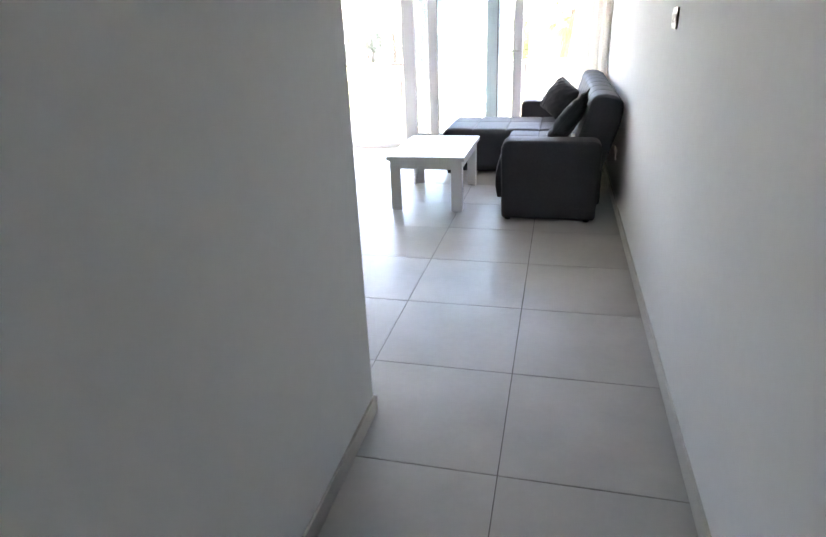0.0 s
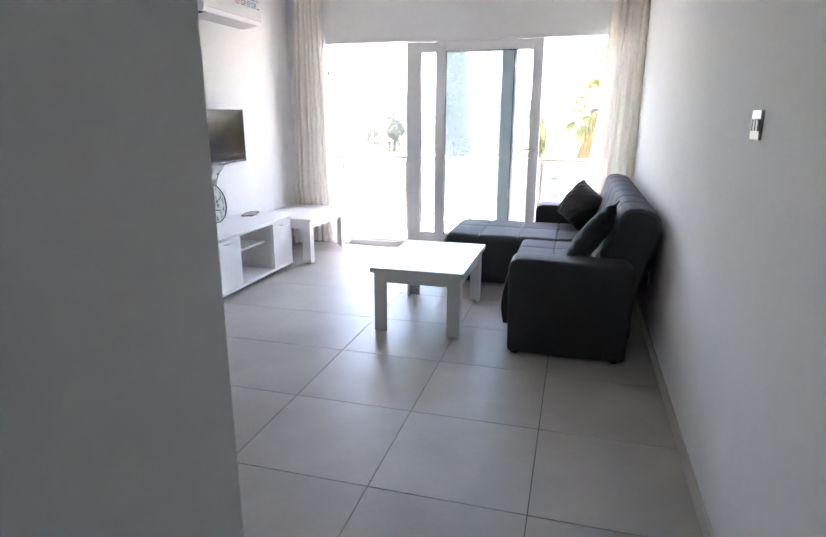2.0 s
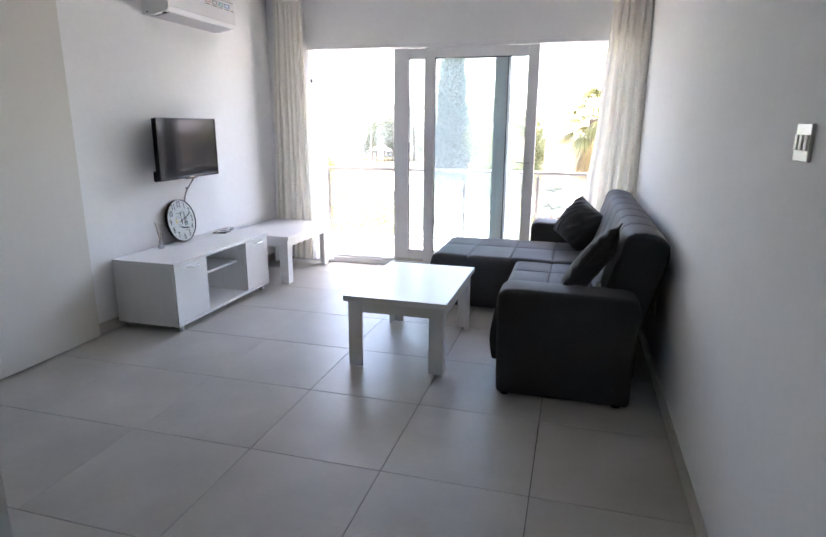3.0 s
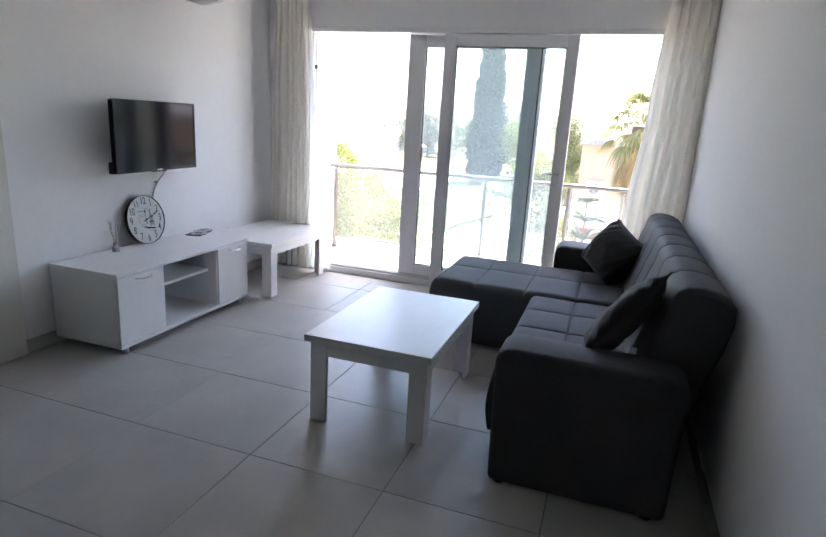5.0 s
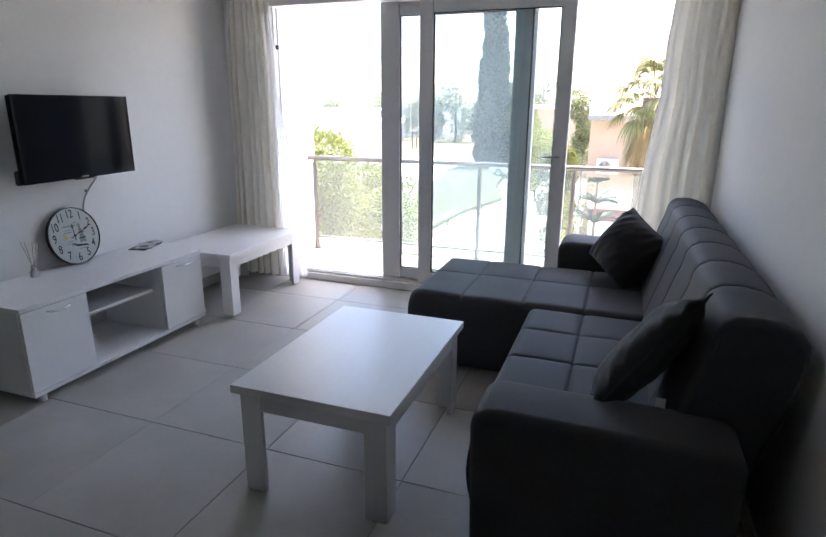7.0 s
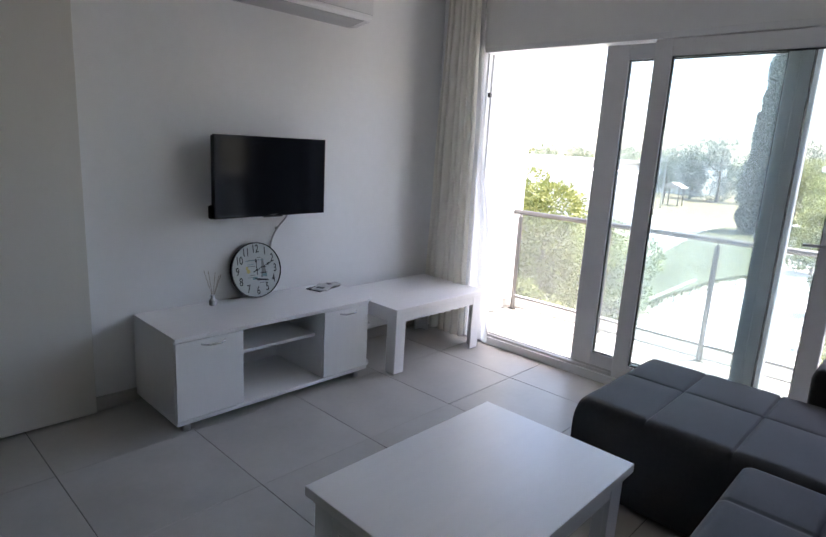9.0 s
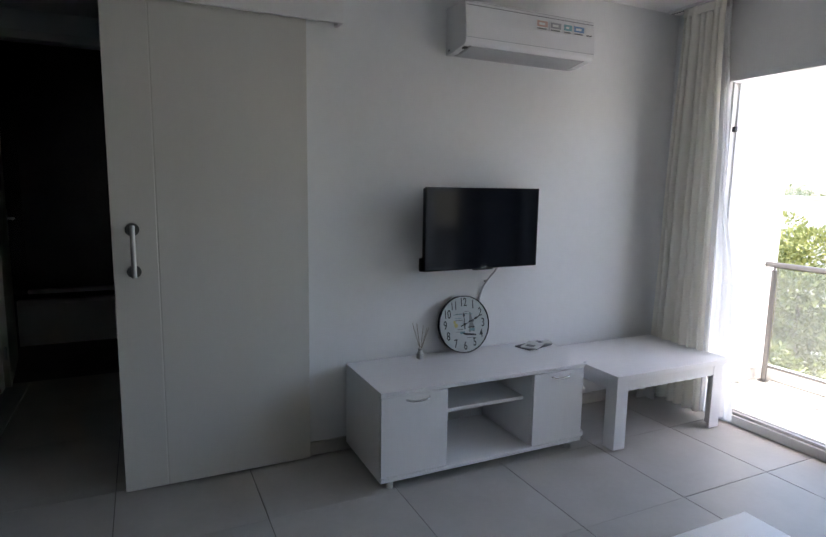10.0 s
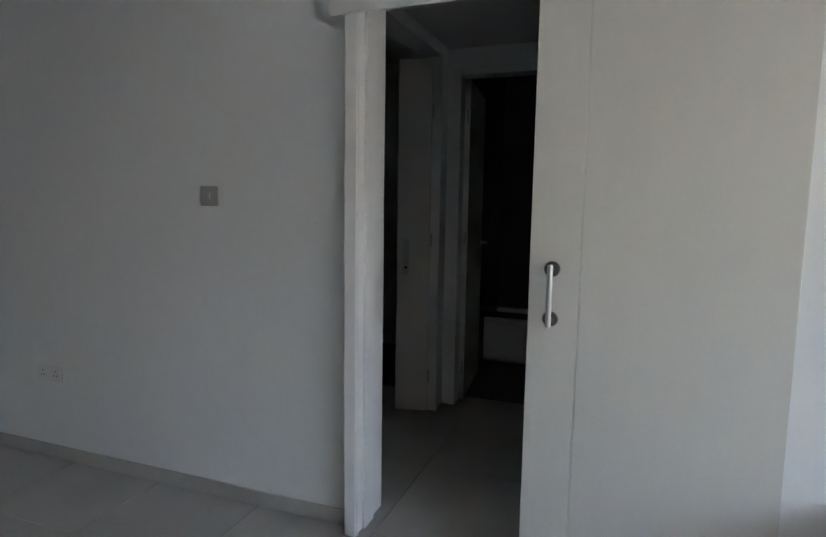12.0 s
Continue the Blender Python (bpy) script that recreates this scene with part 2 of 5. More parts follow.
M_BALC = vary("balcony_tile", (0.44, 0.42, 0.39), (0.52, 0.50, 0.465), 2.0, (0.4, 0.55), 0.05, 160, piece=0.04)
M_CAR = mat_base("white_car_paint", (0.75, 0.75, 0.76), 0.15)[0]
M_TYRE = mat_base("tyre_rubber", (0.02, 0.02, 0.02), 0.8)[0]
# The unlit bathroom's darkness is put into this tile colour.
M_DARKT = vary("shade_dark_bathroom_tile", (0.05, 0.05, 0.05), (0.08, 0.08, 0.08), 3, (0.2, 0.3), 0.03, 100)


# ---- mesh helpers ----
def bm_box(x0, x1, y0, y1, z0, z1, bevel=0.0, seg=2, bm=None):
    out = bm or bmesh.new()
    g = bmesh.ops.create_cube(out, size=1.0, matrix=Matrix.Translation(((x0 + x1) / 2, (y0 + y1) / 2, (z0 + z1) / 2)) @ Matrix.Diagonal((x1 - x0, y1 - y0, z1 - z0, 1)))
    if bevel:
        edges = list({e for v in g["verts"] for e in v.link_edges})
        bmesh.ops.bevel(out, geom=edges, offset=bevel, segments=seg, profile=0.5, affect="EDGES")
    return out


def bm_tube(p0, p1, r0, r1=None, seg=12, bm=None):
    out = bm or bmesh.new()
    p0, p1 = Vector(p0), Vector(p1)
    d = p1 - p0
    q = d.to_track_quat("Z", "Y").to_matrix().to_4x4()
    bmesh.ops.create_cone(out, cap_ends=True, segments=seg, radius1=r0, radius2=r0 if r1 is None else r1, depth=d.length,
                          matrix=Matrix.Translation((p0 + p1) / 2) @ q)
    return out


def bm_prism(points, axis, a, b, bevel=0.0, seg=2, bm=None):
    """A closed outline (two coordinates each) pushed along an axis from a to b."""
    out = bm or bmesh.new()

    def at(p, v):
        return {"x": (v, p[0], p[1]), "y": (p[0], v, p[1]), "z": (p[0], p[1], v)}[axis]
    f0 = [out.verts.new(at(p, a)) for p in points]
    f1 = [out.verts.new(at(p, b)) for p in points]
    n = len(points)
    faces = [out.faces.new(f0), out.faces.new(f1)] + [out.faces.new((f0[i], f0[(i + 1) % n], f1[(i + 1) % n], f1[i])) for i in range(n)]
    bmesh.ops.recalc_face_normals(out, faces=faces)
    if bevel:
        edges = list({e for f in faces for e in f.edges})
        bmesh.ops.bevel(out, geom=edges, offset=bevel, segments=seg, profile=0.5, affect="EDGES")
    return out


def solid(name, bm, material, label="", category="", kind="", group="", smooth=35):
    """One mesh object; edges sharper than smooth degrees, or between a broad face and its bevel, stay crisp."""
    if smooth:
        lim = radians(smooth)
        for f in bm.faces:
            f.smooth = True
        area = {f: f.calc_area() for f in bm.faces}
        for e in bm.edges:
            if len(e.link_faces) == 2:
                ang = e.calc_face_angle(0.0)
                p, q = (area[f] for f in e.link_faces)
                if ang > lim or (ang > 0.21 and max(p, q) > 12 * min(p, q)):
                    e.smooth = False
    me = bpy.data.meshes.new(name)
    bm.to_mesh(me)
    bm.free()
    me.materials.append(material)
    return tagged(new(name, me), label, category, group, kind)


def part(name, bm, material, parent, label="", smooth=35, place=None):
    ob = solid(name, bm, material, label, smooth=smooth)
    ob.parent = parent
    if place is not None:
        ob.matrix_basis = place
    return ob


def thing(name, place, label, category, group="", kind=""):
    ob = new(name)
    ob.empty_display_size = 0.1
    ob.matrix_world = place if isinstance(place, Matrix) else Matrix.Translation(place)
    return tagged(ob, label, category, group, kind)


def curve_tube(name, points, radius, material, parent=None, label="", category=""):
    cu = bpy.data.curves.new(name, "CURVE")
    cu.dimensions, cu.bevel_depth, cu.bevel_resolution, cu.resolution_u, cu.use_fill_caps = "3D", radius, 3, 8, True
    s = cu.splines.new("BEZIER")
    s.bezier_points.add(len(points) - 1)
    for bp, p in zip(s.bezier_points, points):
        bp.co, bp.handle_left_type, bp.handle_right_type = p, "AUTO", "AUTO"
    cu.materials.append(material)
    ob = tagged(new(name, cu), label, category)
    if parent:
        ob.parent = parent
    return ob


# ---- structure ----
RX, LX, WY, CZ = 0.588, -2.91, 5.20, 2.55     # right wall, television wall, window wall, ceiling
BACK = -2.6
WIN = (-2.555, 0.46, 2.108)                     # window opening: from, to, head


def wall(name, boxes, label, material=None):
    bm = bmesh.new()
    for b in boxes:
        bm_box(*b, bm=bm)
    return solid(name, bm, material or M_WALL, label, "wall", "structure", smooth=0)


wall("wall_east", [(RX, RX + 0.2, BACK, WY + 0.17, 0, CZ)], "smooth white painted plaster wall beside the sofa")
wall("wall_south", [(LX - 0.26, RX + 0.2, BACK - 0.2, BACK, 0, CZ)], "plain white painted end wall")
wall("wall_north", [(LX - 0.26, WIN[0], WY, WY + 0.17, 0, CZ), (WIN[1], RX, WY, WY + 0.17, 0, CZ), (WIN[0], WIN[1], WY, WY + 0.17, WIN[2], CZ)],
     "white painted wall round the balcony door")
DY0, DY1, DZ = 1.113, 1.96, 2.35               # rough opening of the sliding door
wall("wall_west", [(LX - 0.26, LX, BACK, DY0, 0, CZ), (LX - 0.26, LX, DY1, WY, 0, CZ), (LX - 0.26, LX, DY0, DY1, DZ, CZ)],
     "white painted wall behind the television")
wall("wall_partition", [(-0.61, -0.495, BACK, 0.2455, 0, CZ)], "white painted wall of the entrance passage")
solid("ceiling", bm_box(LX - 0.26, RX + 0.2, BACK - 0.2, WY + 0.17, CZ, CZ + 0.2), M_CEIL, "plain white painted ceiling", "ceiling", kind="structure", smooth=0)
floor = solid("floor", bm_box(-7.0, RX + 0.2, BACK - 0.2, WY + 0.17, -0.20, -0.003), M_GROUT, "pale grey-beige porcelain floor tiles with dark joints", "floor", kind="structure", smooth=0)

# hall, side room and bathroom behind the sliding door
HX = -4.60
wall("wall_hall_left", [(-4.60, -4.44, 0.85, 0.97, 0, CZ), (-3.30, LX - 0.26, 0.85, 0.97, 0, CZ), (-4.44, -3.30, 0.85, 0.97, 2.46, CZ)], "white painted hall wall with a doorway")
wall("wall_hall_end", [(HX - 0.12, HX, 0.85, 1.04, 0, CZ), (HX - 0.12, HX, 1.86, 2.6, 0, CZ), (HX - 0.12, HX, 1.04, 1.86, 2.36, CZ)], "white painted hall end wall with a doorway")
wall("wall_hall_right", [(HX, LX - 0.26, 1.99, 2.11, 0, CZ), (-6.6, HX - 0.12, 2.6, 2.72, 0, 3.0), (HX - 0.24, HX - 0.12, -1.6, 2.72, CZ - 0.06, 3.1)], "white painted hall wall")
solid("hall_ceiling", bm_box(HX - 0.12, LX - 0.26, -1.6, 2.72, CZ - 0.06, CZ + 0.1), M_CEIL, "white hall ceiling in shade", "ceiling", kind="structure", smooth=0)
solid("bathroom_ceiling", bm_box(-7.0, HX - 0.12, -1.6, 2.72, 3.0, 3.1), M_CEIL, "white bathroom ceiling in the dark", "ceiling", kind="structure", smooth=0)
wall("wall_side_room", [(-6.2, LX - 0.26, -1.6, -1.48, 0, 3.0), (-6.2, -6.08, -1.48, 0.85, 0, 3.0)], "plain wall of an unlit side room")
# Bathroom walls take the near-black colour in place of the room's shade.
wall("wall_bathroom", [(-6.6, -6.48, 0.85, 2.6, 0, 3.0), (-6.6, -4.72, 0.85, 0.97, 0, 3.0)], "bathroom wall coloured dark for the unlit room", M_DARKT)


def bathtub():
    t = thing("bathtub", (0, 0, 0), "low white built-in bathtub in a dark bathroom", "bathtub")
    part("front_panel", bm_box(-5.90, -5.86, 0.97, 2.6, 0, 0.36, 0.004), M_RENDW, t)
    part("rim", bm_box(-5.93, -5.845, 0.97, 2.6, 0.36, 0.40, 0.012, 3), M_RENDW, t)
    part("rim", bm_box(-6.48, -6.40, 0.97, 2.6, 0.36, 0.40, 0.012, 3), M_RENDW, t)
    part("basin", bm_box(-6.40, -5.93, 0.97, 2.6, 0.06, 0.12, 0.01), M_RENDW, t)
    part("base", bm_box(-6.44, -5.90, 0.97, 2.6, 0, 0.06), M_RENDW, t)




bathtub()


def doorframe(name, x0, x1, y0, y1, z1, label, w=0.06, flush=None):
    """A lined doorway: jamb, jamb and head, for a wall that runs along y (or, with swapped spans, along x)."""
    t = thing(name, (0, 0, 0), label, "door frame", kind="structure")
    part("jamb", bm_box(x0, x1, y0 - w, y0, 0, z1 + w, 0.003), M_TRIM, t)
    part("jamb", bm_box(x0, x1 if flush is None else flush, y1, y1 + w, 0, z1 + w, 0.003), M_TRIM, t)
    part("head", bm_box(x0, x1 if flush is None else flush, y0, y1, z1, z1 + w, 0.003), M_TRIM, t)
    return t


fr1 = doorframe("door_frame_1", LX - 0.214, LX + 0.072, DY0 + 0.028, DY1 - 0.035, 2.295, "white painted lining of the sliding doorway", 0.053, LX + 0.004)
part("stop_bead", bm_box(LX - 0.10, LX + 0.0, DY0 + 0.028, DY0 + 0.040, 0, 2.295, 0.002), M_TRIM, fr1)
part("stop_bead", bm_box(LX + 0.048, LX + 0.060, DY0 + 0.028, DY0 + 0.032, 0, 2.295, 0.001), M_TRIM, fr1)
doorframe("door_frame_2", HX - 0.13, HX + 0.012, 1.065, 1.835, 2.31, "white painted frame of the bathroom doorway", 0.05)
fr3 = thing("door_frame_3", (0, 0, 0), "white painted frame of the side room doorway", "door frame", kind="structure")
part("jamb", bm_box(-4.47, -4.42, 0.84, 0.985, 0, 2.46, 0.003), M_TRIM, fr3)
part("jamb", bm_box(-3.32, -3.27, 0.84, 0.985, 0, 2.46, 0.003), M_TRIM, fr3)
part("head", bm_box(-4.42, -3.32, 0.84, 0.985, 2.40, 2.46, 0.003), M_TRIM, fr3)


def leaf_door(name, hinge, angle, width, height, label, levers=True):
    t = thing(name, pose(*hinge, 0, 0, angle), label, "door")
    part("panel", bm_box(0, width, -0.02, 0.02, 0.008, height, 0.003), M_DOOR, t)
    for s in (-1, 1):
        part("handle_plate", bm_box(width - 0.085, width - 0.045, s * 0.02, s * 0.026, 0.96, 1.20, 0.002) if s > 0 else bm_box(width - 0.085, width - 0.045, -0.026, -0.02, 0.96, 1.20, 0.002), M_STEEL, t, "brushed steel handle plate")
        if levers:
            lever = bm_tube((width - 0.065, s * 0.026, 1.13), (width - 0.065, s * 0.07, 1.13), 0.009)
            bm_tube((width - 0.065, s * 0.066, 1.13), (width - 0.17, s * 0.066, 1.13), 0.009, bm=lever)
            part("lever", lever, M_STEEL, t, "brushed steel lever")
        part("keyhole", bm_tube((width - 0.065, s * 0.026, 1.01), (width - 0.065, s * 0.029, 1.01), 0.010), M_GASKET, t, "dark keyhole")
    for z in (0.25, 1.2, 2.05):
        part("hinge", bm_tube((-0.006, 0.0, z - 0.045), (-0.006, 0.0, z + 0.045), 0.009), M_STEEL, t, "steel hinge")
    return t


leaf_door("room_door", (-4.398, 0.925, 0), -76.5, 0.222, 2.38, "narrow white door leaf folded open before a dark room", False)
leaf_door("bathroom_door", (HX - 0.10, 1.085, 0), 186, 0.76, 2.30, "plain white door swung open into a dark bathroom")

# skirting
def skirt(name, x0, x1, y0, y1):
    solid(name, bm_box(x0, x1, y0, y1, 0.0005, 0.074, 0.002, 1), M_SKIRT, "low grey-beige tile skirting", "skirting", kind="structure")


skirt("baseboard_east", RX - 0.011, RX, BACK, WY)
skirt("baseboard_west", LX, LX + 0.011, DY1 + 0.03, WY)
skirt("baseboard_west_back", LX, LX + 0.011, BACK, DY0 - 0.027)
skirt("baseboard_partition", -0.495, -0.484, BACK, 0.2455)
skirt("baseboard_partition_end", -0.61, -0.484, 0.2455, 0.2565)
skirt("baseboard_partition_back", -0.621, -0.61, BACK, 0.2565)
skirt("baseboard_north", LX + 0.011, WIN[0], WY - 0.011, WY)

# sliding door on the wall, with its track box
sd_t = thing("sliding_door", (0, 0, 0), "white lacquered sliding door, half open", "door")
part("stile", bm_box(LX + 0.014, LX + 0.052, 1.845, 2.024, 0.012, 2.355, 0.002), M_DOOR, sd_t)
part("panel", bm_box(LX + 0.014, LX + 0.052, 2.028, 2.705, 0.012, 2.355, 0.002), M_DOOR, sd_t)
part("tongue", bm_box(LX + 0.018, LX + 0.0502, 2.024, 2.028, 0.014, 2.35), M_DOOR, sd_t)
grip = part("pull_handle", bm_tube((LX + 0.105, 1.927, 1.010), (LX + 0.105, 1.927, 1.235), 0.0105, seg=16), M_STEEL, sd_t, "brushed steel bar handle")
for z in (1.03, 1.215):
    part("rose", bm_tube((LX + 0.052, 1.927, z), (LX + 0.060, 1.927, z), 0.029, 0.027, 24), M_STEELD, grip)
    part("stem", bm_tube((LX + 0.058, 1.927, z), (LX + 0.105, 1.927, z), 0.010, seg=14), M_STEELD, grip)
pel = thing("track_cover", (0, 0, 0), "white boxed cover over the sliding door track", "door track")
part("front_board", bm_box(LX + 0.072, LX + 0.090, 1.03, 2.875, 2.18, 2.42, 0.002), M_TRIM, pel)
part("top_board", bm_box(LX, LX + 0.072, 1.03, 2.875, 2.402, 2.42, 0.001), M_TRIM, pel)
part("end_board", bm_box(LX, LX + 0.072, 2.857, 2.875, 2.18, 2.402, 0.001), M_TRIM, pel)
part("end_board", bm_box(LX, LX + 0.072, 1.03, 1.048, 2.362, 2.402, 0.001), M_TRIM, pel)
part("rail", bm_box(LX + 0.006, LX + 0.066, 1.06, 2.85, 2.36, 2.398, 0.001), M_STEEL, pel, "steel sliding track")

# ---- balcony door ----
win = thing("window_1", (0, 0, 0), "wide white sliding balcony door standing open on both sides", "balcony door", kind="structure")
FY0, FY1 = WY - 0.003, WY + 0.155
part("frame_head", bm_box(WIN[0], WIN[1], FY0, FY1, 2.072, WIN[2], 0.003), M_UPVC, win)
part("frame_side", bm_box(WIN[0], WIN[0] + 0.055, FY0, FY1, 0, 2.072, 0.003), M_UPVC, win)
part("frame_side", bm_box(WIN[1] - 0.028, WIN[1], FY0, FY1, 0, 2.072, 0.003), M_UPVC, win)
for k in range(2):
    part("side_bead", bm_box(WIN[0] + 0.055, WIN[0] + 0.067, FY0 + 0.028 + 0.055 * k, FY0 + 0.040 + 0.055 * k, 0.075, 2.072, 0.002), M_UPVC, win)
sill = part("threshold", bm_box(WIN[0] + 0.055, WIN[1] - 0.028, FY0, FY1, 0, 0.055, 0.003), M_UPVC, win)
for k in range(3):
    part("track_rib", bm_box(WIN[0] + 0.055, WIN[1] - 0.028, FY0 + 0.018 + 0.045 * k, FY0 + 0.026 + 0.045 * k, 0.055, 0.075, 0.001), M_STEEL, sill, "aluminium track rib")
for z in (0.45, 1.0, 1.78):
    part("stopper", bm_box(WIN[0] + 0.055, WIN[0] + 0.079, FY0 + 0.05, FY0 + 0.075, z, z + 0.03, 0.003), M_GASKET, win, "small dark stopper")


def sliding_leaf(x0, x1, y0, y1, wl, wr, label):
    leaf = part("leaf", bm_box(x0, x0 + wl, y0, y1, 0.060, 2.068, 0.006, 3), M_UPVC, win, label)
    part("stile", bm_box(x1 - wr, x1, y0, y1, 0.060, 2.068, 0.006, 3), M_UPVC, leaf)
    part("top_rail", bm_box(x0 + wl, x1 - wr, y0 + 0.002, y1 - 0.002, 1.978, 2.066, 0.004), M_UPVC, leaf)
    part("bottom_rail", bm_box(x0 + wl, x1 - wr, y0 + 0.002, y1 - 0.002, 0.062, 0.158, 0.004), M_UPVC, leaf)
    ym = (y0 + y1) / 2
    for a, b, c, d in ((x0 + wl, x0 + wl + 0.006, 0.158, 1.978), (x1 - wr - 0.006, x1 - wr, 0.158, 1.978), (x0 + wl, x1 - wr, 0.158, 0.164), (x0 + wl, x1 - wr, 1.972, 1.978)):
        part("gasket", bm_box(a, b, ym - 0.012, ym + 0.012, c, d), M_GASKET, leaf, "black rubber gasket")
    g = part("pane", bm_box(x0 + wl + 0.004, x1 - wr - 0.004, ym - 0.003, ym + 0.003, 0.162, 1.974), M_GLASS, leaf, "clear glass with a faint green tint")
    g.visible_shadow = False
    return leaf


outer = sliding_leaf(-1.638, -0.532, FY0 + 0.065, FY0 + 0.115, 0.145, 0.145, "outer white sliding leaf")
part("brush_seal", bm_box(-0.566, -0.556, FY0 + 0.056, FY0 + 0.0655, 0.075, 2.055), M_GASKET, outer, "dark brush seal")
part("interlock", bm_box(-0.628, -0.620, FY0 + 0.057, FY0 + 0.0655, 0.075, 2.055, 0.001), M_UPVC, outer)
inner = sliding_leaf(-1.322, -0.288, FY0 + 0.005, FY0 + 0.055, 0.098, 0.092, "inner white sliding leaf")
lever = bm_tube((-0.330, FY0 + 0.005, 1.055), (-0.330, FY0 - 0.042, 1.055), 0.009)
bm_tube((-0.326, FY0 - 0.040, 1.055), (-0.445, FY0 - 0.040, 1.052), 0.0085, 0.007, bm=lever)
part("lever_handle", lever, M_STEEL, inner, "steel lever handle")
part("handle_plate", bm_box(-0.346, -0.314, FY0 - 0.003, FY0 + 0.005, 0.965, 1.115, 0.003), M_UPVC, inner)

# curtain track on the ceiling
ct = thing("curtain_track", (0, 0, 0), "slim white curtain track fixed to the ceiling", "curtain track")
part("channel", bm_box(LX + 0.02, RX - 0.01, WY - 0.13, WY - 0.07, CZ - 0.014, CZ, 0.002), M_TRIM, ct)
part("slot", bm_box(LX + 0.03, RX - 0.02, WY - 0.106, WY - 0.094, CZ - 0.016, CZ - 0.0135), M_PLATED, ct, "dark slot")


def curtain(name, left, right, yc, material, folds, depth, label, z_lo=0.042, z_hi=None, seed=1, nz=56):
    """A hung cloth: left and right edges as functions of the height share (0 foot, 1 head)."""
    rnd = random.Random(seed)
    ph = [rnd.uniform(-0.5, 0.5) for _ in range(8)]
    z_hi = z_hi or CZ - 0.016
    nx = folds * 14
    bm = bmesh.new()
    rows = []
    for j in range(nz + 1):
        h = j / nz
        row = []
        for i in range(nx + 1):
            u = i / nx
            w = u + 0.018 * math.sin(6.3 * u * 2 + ph[0] * 6 + h * 1.3) + 0.010 * math.sin(17 * u + ph[1] * 6)
            a = 2 * math.pi * folds * w
            fall = 1.0 - h
            amp = depth * (0.55 + 0.45 * fall + 0.25 * math.sin(9 * u + ph[2] * 5))
            y = yc + amp * math.sin(a) + 0.16 * amp * math.sin(2 * a + ph[3] * 3 + 1.2 * fall) + 0.014 * fall * math.sin(5 * u + 2 * fall + ph[4])
            y += 0.006 * fall * noise.noise(Vector((u * 7 + seed, h * 2.2, 0.3)))
            x = left(h) + (right(h) - left(h)) * u + 0.32 * amp * math.cos(a + 0.6 * ph[5])
            row.append(bm.verts.new((x, y, z_lo + (z_hi - z_lo) * h)))
        rows.append(row)
    for j in range(nz):
        for i in range(nx):
            bm.faces.new((rows[j][i], rows[j][i + 1], rows[j + 1][i + 1], rows[j + 1][i]))
    t = thing(name, (0, 0, 0), label, "curtain")
    c = part("cloth", bm, material, t, smooth=80)
    head = bm_box(left(1.0), right(1.0), yc - 0.014, yc + 0.014, z_hi - 0.05, z_hi - 0.001, 0.004)
    part("heading_tape", head, material, t)
    return t


def edge(*pairs):
    def f(h):
        for (h0, v0), (h1, v1) in zip(pairs, pairs[1:]):
            if h <= h1:
                s = (h - h0) / (h1 - h0)
                s = s * s * (3 - 2 * s)
                return v0 + (v1 - v0) * s
        return pairs[-1][1]
    return f


YC = WY - 0.10
curtain("curtain", edge((0, -2.85), (0.5, -2.82), (1, -2.775)), edge((0, -2.44), (0.5, -2.46), (1, -2.50)), YC - 0.005, M_CURT, 6, 0.030, "cream floor-length curtain gathered beside the balcony door", seed=4)
curtain("sheer_curtain", edge((0, -2.46), (0.6, -2.46), (1, -2.52)), edge((0, -2.25), (0.3, -2.31), (0.6, -2.43), (1, -2.49)), YC + 0.035, M_SHEER, 3, 0.018, "thin white sheer edge of the gathered curtain", seed=7)
curtain("curtain", edge((0, 0.12), (0.32, 0.17), (0.6, 0.23), (1, 0.285)), edge((0, 0.579), (1, 0.579)), YC - 0.022, M_CURT, 5, 0.046, "cream floor-length curtain drawn aside behind the sofa", seed=9)

# ---- balcony ----
slab = solid("balcony_floor", bm_box(-2.95, 3.2, WY + 0.17, 6.42, -0.22, -0.028), M_KERB, "pale tiled balcony floor in the sun", "floor", kind="structure", smooth=0)
wall("wall_balcony_side", [(-2.98, -2.83, WY + 0.17, 6.36, -0.22, 2.55)], "white rendered balcony side wall in the sun", M_RENDW)
wall("facade", [(LX - 0.26, WIN[0], WY + 0.17, WY + 0.19, -3.4, 5.5), (WIN[1], 6.0, WY + 0.17, WY + 0.19, -3.4, 5.5), (WIN[0], WIN[1], WY + 0.17, WY + 0.19, 2.115, 5.5), (WIN[0], WIN[1], WY + 0.17, WY + 0.19, -3.4, -0.22)],
     "white rendered outer wall of the apartment house", M_RENDW)
solid("balcony_ceiling", bm_box(-2.98, 3.2, WY + 0.19, 5.90, 2.55, 2.75), M_RENDW, "white slab above the balcony", "ceiling", kind="structure", smooth=0)
solid("balcony_kerb", bm_box(-2.83, 3.2, 6.31, 6.42, -0.02, 0.070, 0.006), M_RENDW, "low white upstand at the balcony edge", "kerb", kind="structure")
skirt("baseboard_balcony", -2.83, -2.818, WY + 0.19, 6.36)
